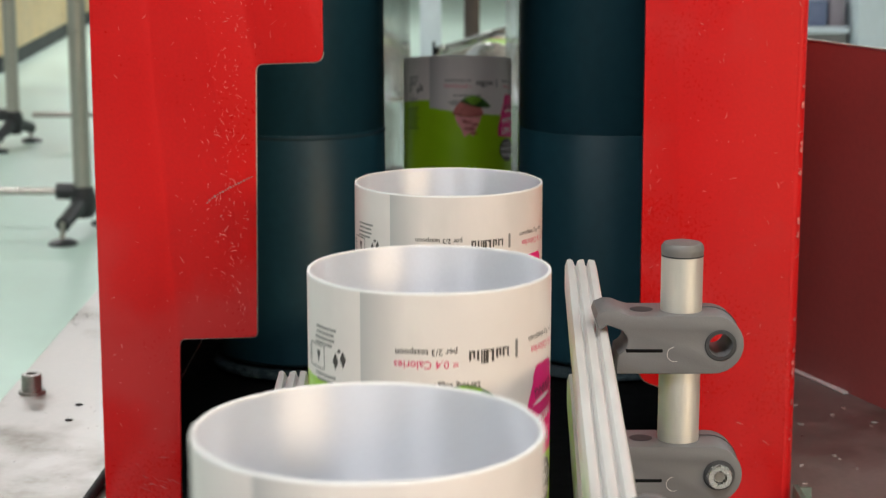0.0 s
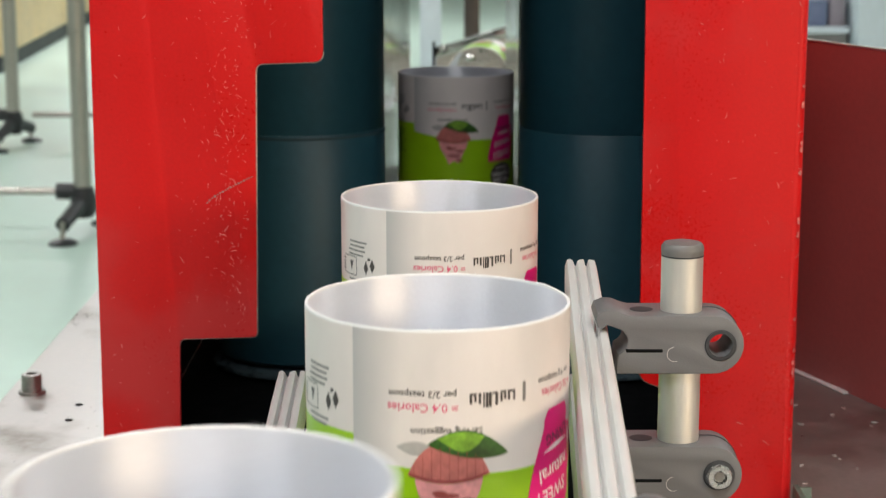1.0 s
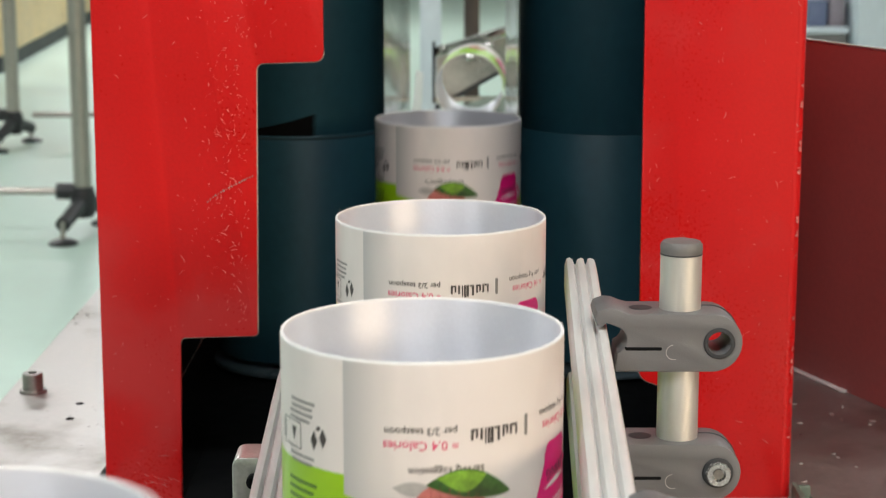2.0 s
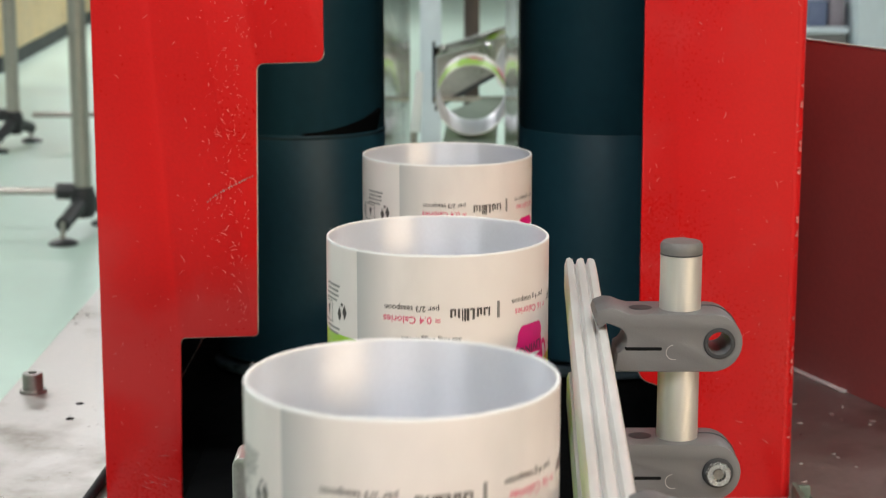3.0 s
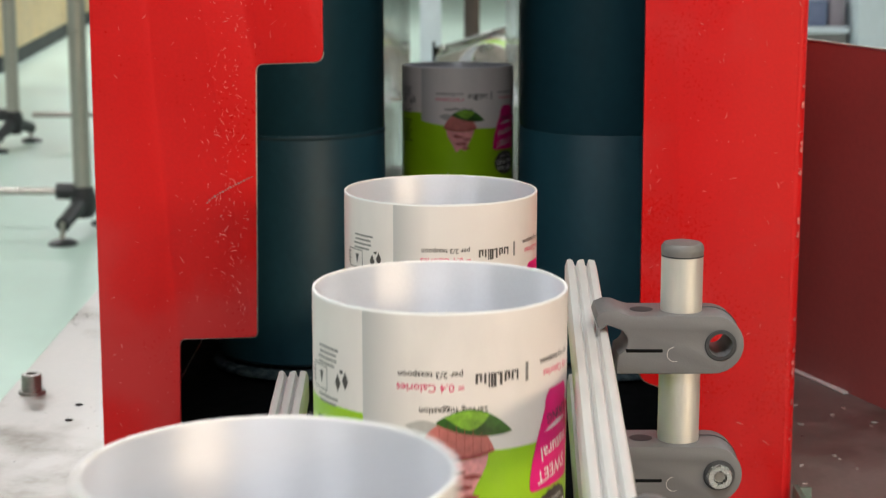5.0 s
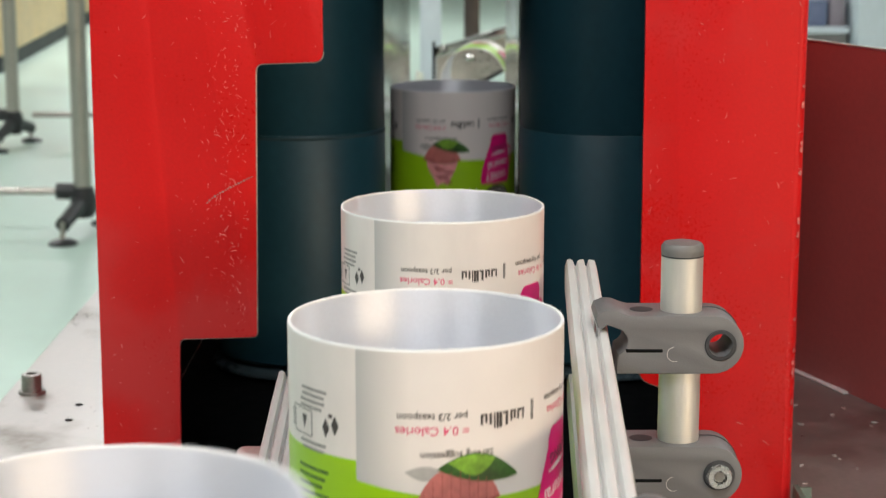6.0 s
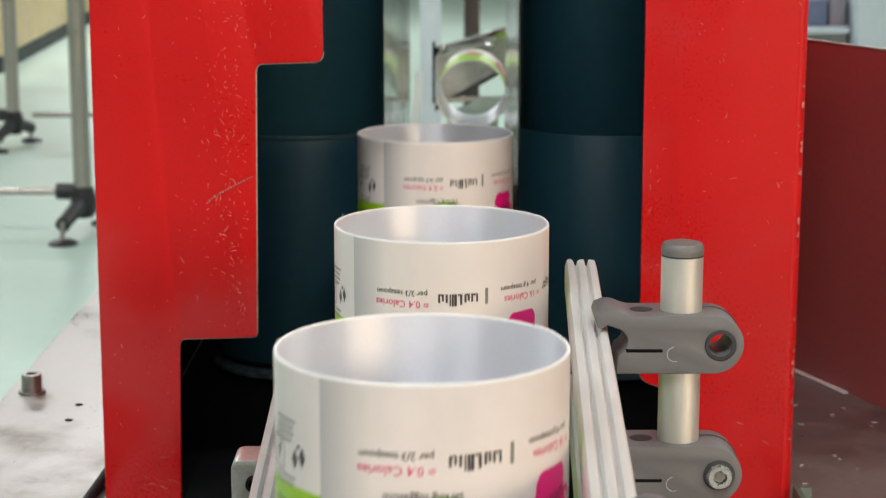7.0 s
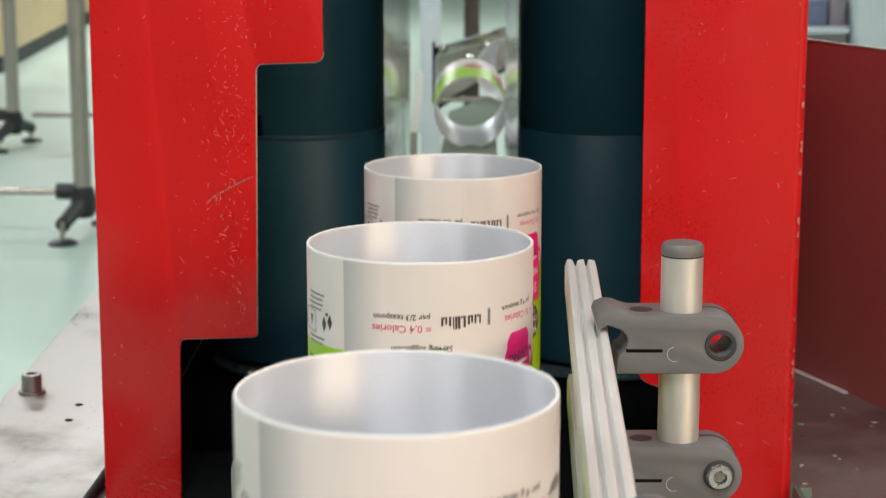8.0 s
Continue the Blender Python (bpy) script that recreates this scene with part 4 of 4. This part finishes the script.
    part("margin_bar", flat_bar(bmesh.new(), 15.5, down(0.246), 0.0012, 0.0062), INK_GREY, t, "grey upright bar")
    bm = bmesh.new()
    for k in range(4):
        flat_bar(bm, -83 - k * 0.7, down(0.185 + 0.022 * k), 0.0125 - 0.0014 * (k % 2), 0.0008)
    for k in range(2):
        flat_bar(bm, -84, down(0.378 + 0.022 * k), 0.0130 - 0.002 * k, 0.0008)
    for k in range(4):
        flat_bar(bm, -99.5, down(0.285 + 0.017 * k), 0.0032, 0.0006)
    part("small_print", bm, INK_GREY, t, "lines of tiny grey print")
    bm = bmesh.new()
    for sgn in (-1, 1):
        flat_bar(bm, -91.5, down(0.31) + sgn * 0.0039, 0.0112, 0.00035)
        flat_bar(bm, -91.5 + sgn * 7.5, down(0.31), 0.00035, 0.0078)
    patch(bm, -91.5, -87.5, lambda u: down(0.285), lambda u: down(0.285) - 0.0044 * (1 - abs(2 * u - 1)), n=8)
    part("print_box", bm, INK, t, "framed mark with a dark triangle")
    bm = bmesh.new()
    for c, s in ((-75.2, 1), (-70.2, -1)):
        patch(bm, c - 2.0, c + 2.0, lambda u: down(0.30) + 0.0030 * (1 - abs(2 * u - 1)) - s * 0.0006, lambda u: down(0.30) - 0.0030 * (1 - abs(2 * u - 1)) - s * 0.0006, n=6)
    flat_bar(bm, -72.7, down(0.262), 0.0016, 0.0011)
    part("recycling_mark", bm, INK, t, "dark recycling arrows")
    # leaf and cake picture, inverted
    leaf = lambda u: 0.0045 * math.sin(math.pi * u) ** 0.85
    mid = lambda u: down(0.416) - 0.0040 * (u - 0.45) - 0.0016 * (1 - math.sin(math.pi * u))
    leaf_ob = part("leaf_print", patch(bmesh.new(), -27, 7.5, lambda u: mid(u) + leaf(u), lambda u: mid(u) - leaf(u) * 0.9, 0.00020, 20), LEAF, t, "printed dark green leaf")
    part("leaf_sheen", patch(bmesh.new(), -22.9, -3.5, lambda u: mid(0.12 + 0.56 * u) + leaf(0.12 + 0.56 * u) * 0.90, lambda u: mid(0.12 + 0.56 * u) + leaf(0.12 + 0.56 * u) * (0.9 - 1.45 * math.sin(math.pi * u) ** 0.7), 0.00026, 16), LEAF_LIGHT, leaf_ob, "lighter streak on the printed leaf")
    part("cake_shadow", patch(bmesh.new(), -40, -24, lambda u: down(0.425) + 0.0018 * math.sin(math.pi * u), lambda u: down(0.425) - 0.0026 * math.sin(math.pi * u), 0.00015, 12), SHADE_INK, t, "soft grey printed shadow")
    cap_top = lambda u: down(0.515) + 0.0100 * (1 - abs(2 * u - 1) ** 3) - 0.001
    cap_bot = lambda u: down(0.545) - 0.0010 + 0.0022 * abs(2 * u - 1) ** 2
    case = part("cake_case_print", patch(bmesh.new(), -35, -1, cap_top, cap_bot, 0.00018, 22), CAKE, t, "printed brown pink pleated cake case")
    bm = bmesh.new()
    for k in range(9):
        u = (k + 0.7) / 9.4
        c = -35 + 34 * u
        patch(bm, c - 0.11, c + 0.11, lambda q: cap_top(u) - 0.0012, lambda q: cap_bot(u) + 0.0010, 0.00024, 2)
    patch(bm, -34.4, -1.6, lambda q: cap_bot(q) + 0.0009, lambda q: cap_bot(q) - 0.0001, 0.00024, 18)
    part("cake_pleat", bm, CAKE_DARK, case, "dark printed pleat lines")
    ice_bot = lambda u: down(0.555) - 0.0175 * max(0.0, math.sin(math.pi * u)) ** 0.75 * (1 - 0.25 * abs(math.sin(9 * u)))
    icing = part("icing_print", patch(bmesh.new(), -32, -4, lambda u: cap_bot(0.07 + 0.86 * u) - 0.0002, ice_bot, 0.00017, 24), ICING, t, "printed pink swirl of icing")
    bm = bmesh.new()
    for k, (c, v, w2) in enumerate(((-19, 0.60, 5), (-11, 0.62, 4), (-17, 0.66, 6), (-12, 0.70, 4), (-22, 0.59, 3))):
        patch(bm, c - w2, c + w2, lambda q: down(v) + 0.0005 * math.sin(math.pi * q), lambda q: down(v + 0.008) - 0.0005 * math.sin(math.pi * q), 0.00022, 8)
    part("icing_fold", bm, CAKE_DARK, icing, "dark printed folds in the icing")
    # jar badge
    sides = ((0.340, 39.0, 7.0), (0.346, 39.0, 8.6), (0.372, 39.0, 10.6), (0.390, 38.8, 11.0), (0.405, 38.6, 10.6), (0.430, 38.4, 11.6), (0.475, 38.0, 13.4), (0.53, 37.4, 15.4), (0.60, 36.4, 17.0), (0.67, 35.4, 17.6), (0.715, 35.0, 17.2), (0.728, 34.8, 15.6))
    bm = bmesh.new()
    rows = [[bm.verts.new(on_tube(mid_deg + half * (q / 8 - 1), down(v), 0.00018)) for q in range(17)] for v, mid_deg, half in sides]
    for a, b in zip(rows, rows[1:]):
        for q in range(16):
            bm.faces.new((a[q], a[q + 1], b[q + 1], b[q]))
    jar = part("jar_badge", bm, MAGENTA, t, "magenta jar shaped badge")
    bm = bmesh.new()
    for k in range(12):
        a0, a1 = 1.9 - 3.3 * k / 12, 1.9 - 3.3 * (k + 1) / 12
        p0 = (52.6 + 5.6 * math.cos(a0), down(0.525) + 0.0080 * math.sin(a0))
        p1 = (52.6 + 5.6 * math.cos(a1), down(0.525) + 0.0080 * math.sin(a1))
        q0, q1 = (52.6 + 3.9 * math.cos(a0), down(0.525) + 0.0061 * math.sin(a0)), (52.6 + 3.9 * math.cos(a1), down(0.525) + 0.0061 * math.sin(a1))
        bm.faces.new([bm.verts.new(on_tube(*q)) for q in (p0, p1, q1, q0)])
    part("jar_handle", bm, MAGENTA, jar, "magenta handle loop")
    part("lettering", words(bmesh.new(), "SWEET", 35.0, down(0.662), 0.0064, tilt=8, lift=0.00026, squeeze=0.95), WHITE_INK, jar, "white inverted lettering")
    part("lettering", words(bmesh.new(), "natural", 37.0, down(0.575), 0.0066, tilt=8, lift=0.00026), WHITE_INK, jar, "white inverted lettering")
    part("swash", patch(bmesh.new(), 27, 49, lambda u: down(0.505) + 0.0015 * math.sin(math.pi * u) + 0.002 * u, lambda u: down(0.505) - 0.0002 * math.sin(math.pi * u) + 0.002 * u, 0.00026, 14), WHITE_INK, jar, "white curved swash")
    part("lettering", words(bmesh.new(), "LIVING", 38.5, down(0.448), 0.0046, tilt=6, lift=0.00026), INK, jar, "dark inverted lettering")
    round_edge = lambda s: (lambda u: down(0.845) + s * (0.0090 * max(0.0, 1 - (2 * u - 1) ** 2) ** 0.5 + 0.0003 * math.sin(40 * u)))
    badge = part("dark_badge", patch(bmesh.new(), 20, 52, round_edge(1), round_edge(-1), 0.00018, 30), INK, t, "round dark badge")
    part("lettering", words(bmesh.new(), "CALORIES", 36, down(0.835), 0.0046, tilt=4, lift=0.00026), WHITE_INK, badge, "white inverted lettering")
    part("lettering", words(bmesh.new(), "98% less", 36, down(0.893), 0.0052, tilt=4, lift=0.00026), WHITE_INK, badge, "white inverted lettering")
    part("lettering", words(bmesh.new(), "THAN SUGAR", 36, down(0.785), 0.0021, tilt=4, lift=0.00026), WHITE_INK, badge, "white inverted lettering")
    bm = bmesh.new()
    for k in range(7):
        flat_bar(bm, -84 - (k % 3), down(0.47 + 0.03 * k), 0.0150 - 0.0015 * (k % 3), 0.0009)
    part("green_small_print", bm, LEAF, t, "dark green lines of tiny print")
    return t


def lathe_open(bm, profile, segs):
    rings = [[bm.verts.new((r * math.sin(2 * math.pi * i / segs), -r * math.cos(2 * math.pi * i / segs), z)) for i in range(segs)] for r, z in profile]
    for a, b in zip(rings, rings[1:]):
        for i in range(segs):
            j = (i + 1) % segs
            bm.faces.new((a[i], a[j], b[j], b[i]))
    return bm


# Each tube: the moment at which it stands upright between the rollers, its sideways shift and its turn about its axis.
TUBES = [(-2.412, 0.0020, 25), (-1.628, -0.0015, 28), (-0.816, 0.002, 23), (0.0, -0.001, 29), (0.81, 0.0, 15), (1.627, -0.0005, 16), (2.431, 0.001, 27),
         (3.275, 0.0025, 25), (4.078, -0.001, 32), (4.913, 0.0005, 20), (5.762, 0.0005, 8), (6.58, -0.0065, 20.5), (7.335, 0.004, 20.5),
         (8.19, 0.0, 24), (8.95, 0.0, 18), (9.76, 0.0, 26), (10.57, 0.0, 22)]
# Slips of single tubes on the belt: start of the tube, then the moment, the sideways slip and the slip along the line.
SLIPS = {-1.628: (1.0, 0.0013, 0.003), 0.81: (3.5, -0.0018, 0.007), 1.627: (4.0, -0.0007, 0.0), 3.275: (6.0, 0.0034, 0.005), 4.078: (6.5, -0.0028, 0.0),
         4.913: (7.5, 0.0014, 0.005), 5.762: (6.0, -0.0012, -0.02)}
FIRST = paper_tube()
PAPER_TUBES = [FIRST] + [copy_thing(FIRST, pose(0, 3, 1)) for _ in TUBES[1:]]

# Way of a tube: age in seconds, x, y, height of its centre, lean back from upright in degrees.
UP = BELT_Z + TUBE_H / 2
LIE = 0.8228 + TUBE_R
WAY = [(-12.0, 1.11, 6.47, LIE, 90), (-2.3, 0.30, 3.05, LIE, 90), (-1.25, 0.165, 2.61, LIE, 90), (-0.85, 0.078, 2.49, LIE, 90), (-0.5, 0.039, 2.36, LIE, 89),
       (-0.4, 0.034, 2.31, LIE - 0.001, 88), (-0.28, 0.034, 2.24, LIE - 0.006, 88), (-0.18, 0.032, 2.16, LIE - 0.010, 84), (-0.12, 0.024, 1.78, LIE + 0.004, 58), (-0.05, 0.016, 1.54, UP - 0.018, 30), (0.0, 0.0125, 1.44, UP, 9), (0.1, 0.0105, 1.385, UP, 1),
       (0.19, 0.0095, 1.340, UP, 0), (0.24, 0.0072, 1.256, UP, 0), (0.31, 0.005, 1.14, UP, 0), (0.42, 0.0023, 0.990, UP, 0), (0.50, 0.0015, 0.933, UP, 0), (0.58, 0.001, 0.903, UP, 0), (0.70, 0.0007, 0.852, UP, 0),
       (0.82, 0.0005, 0.818, UP, 0), (1.0, -0.0005, 0.780, UP, 0), (1.22, -0.001, 0.7165, UP, 0), (1.37, -0.0015, 0.6855, UP, 0), (1.5, -0.003, 0.656, UP, 0), (1.63, -0.0033, 0.6235, UP, 0),
       (1.75, -0.0036, 0.588, UP, 0), (1.9, -0.004, 0.5535, UP, 0), (2.08, -0.0062, 0.5125, UP, 0), (2.19, -0.011, 0.4735, UP, 0), (2.31, -0.0148, 0.444, UP, 0), (2.44, -0.0215, 0.4185, UP, 0),
       (2.59, -0.043, 0.386, UP, 0), (2.69, -0.067, 0.366, UP, 0), (2.87, -0.115, 0.337, UP, 0), (3.3, -0.22, 0.292, UP, 0), (3.8, -0.36, 0.269, UP, 0), (11.5, -2.52, 0.2225, UP, 0)]
WAY_T = [w[0] for w in WAY]


def tube_pose(age, shift, turn):
    x, y, z, lean = (float(np.interp(age, WAY_T, [w[k] for w in WAY])) for k in (1, 2, 3, 4))
    keep = 1.0 if age > 0 else max(0.0, 1 + age)
    z += float(np.interp(age, (1.9, 2.2, 2.42, 2.6, 2.8), (0.0, 0.0008, 0.0018, 0.0025, 0.0028)))
    yaw = float(np.interp(age, (-2.3, -1.25, -0.85, -0.5, -0.2), (14, 20, 13, 5, 0)))
    return pose(x + shift * keep, y, z, 0, 0, -yaw) @ pose(0, 0, 0, -lean, 0, 0) @ pose(0, 0, 0, 0, 0, turn)


def motions():
    for ob, (start, shift, turn) in zip(PAPER_TUBES, TUBES):
        at, dx, dy = SLIPS.get(start, (0, 0, 0))
        rows = []
        for k in range(81):
            share = max(0.0, 1 - abs(k / 10 - at) / 0.5)
            rows.append((k / 10, Matrix.Translation((dx * share, dy * share, 0)) @ tube_pose(k / 10 - start, shift, turn)))
        walk(ob, rows)
    spin = 360 / 1.178
    for ob, sign in ((ROLLER_L, -1), (ROLLER_R_OB, 1)):
        x, y, z = ob.matrix_basis.translation
        rows, steps = [], 40
        for k in range(steps + 1):
            t = 8.0 * k / steps
            rows.append((t, pose(x, y, z, 0, 0, sign * spin * (t - 0.7) - (93 if sign < 0 else 75))))
        walk(ob, rows)


motions()
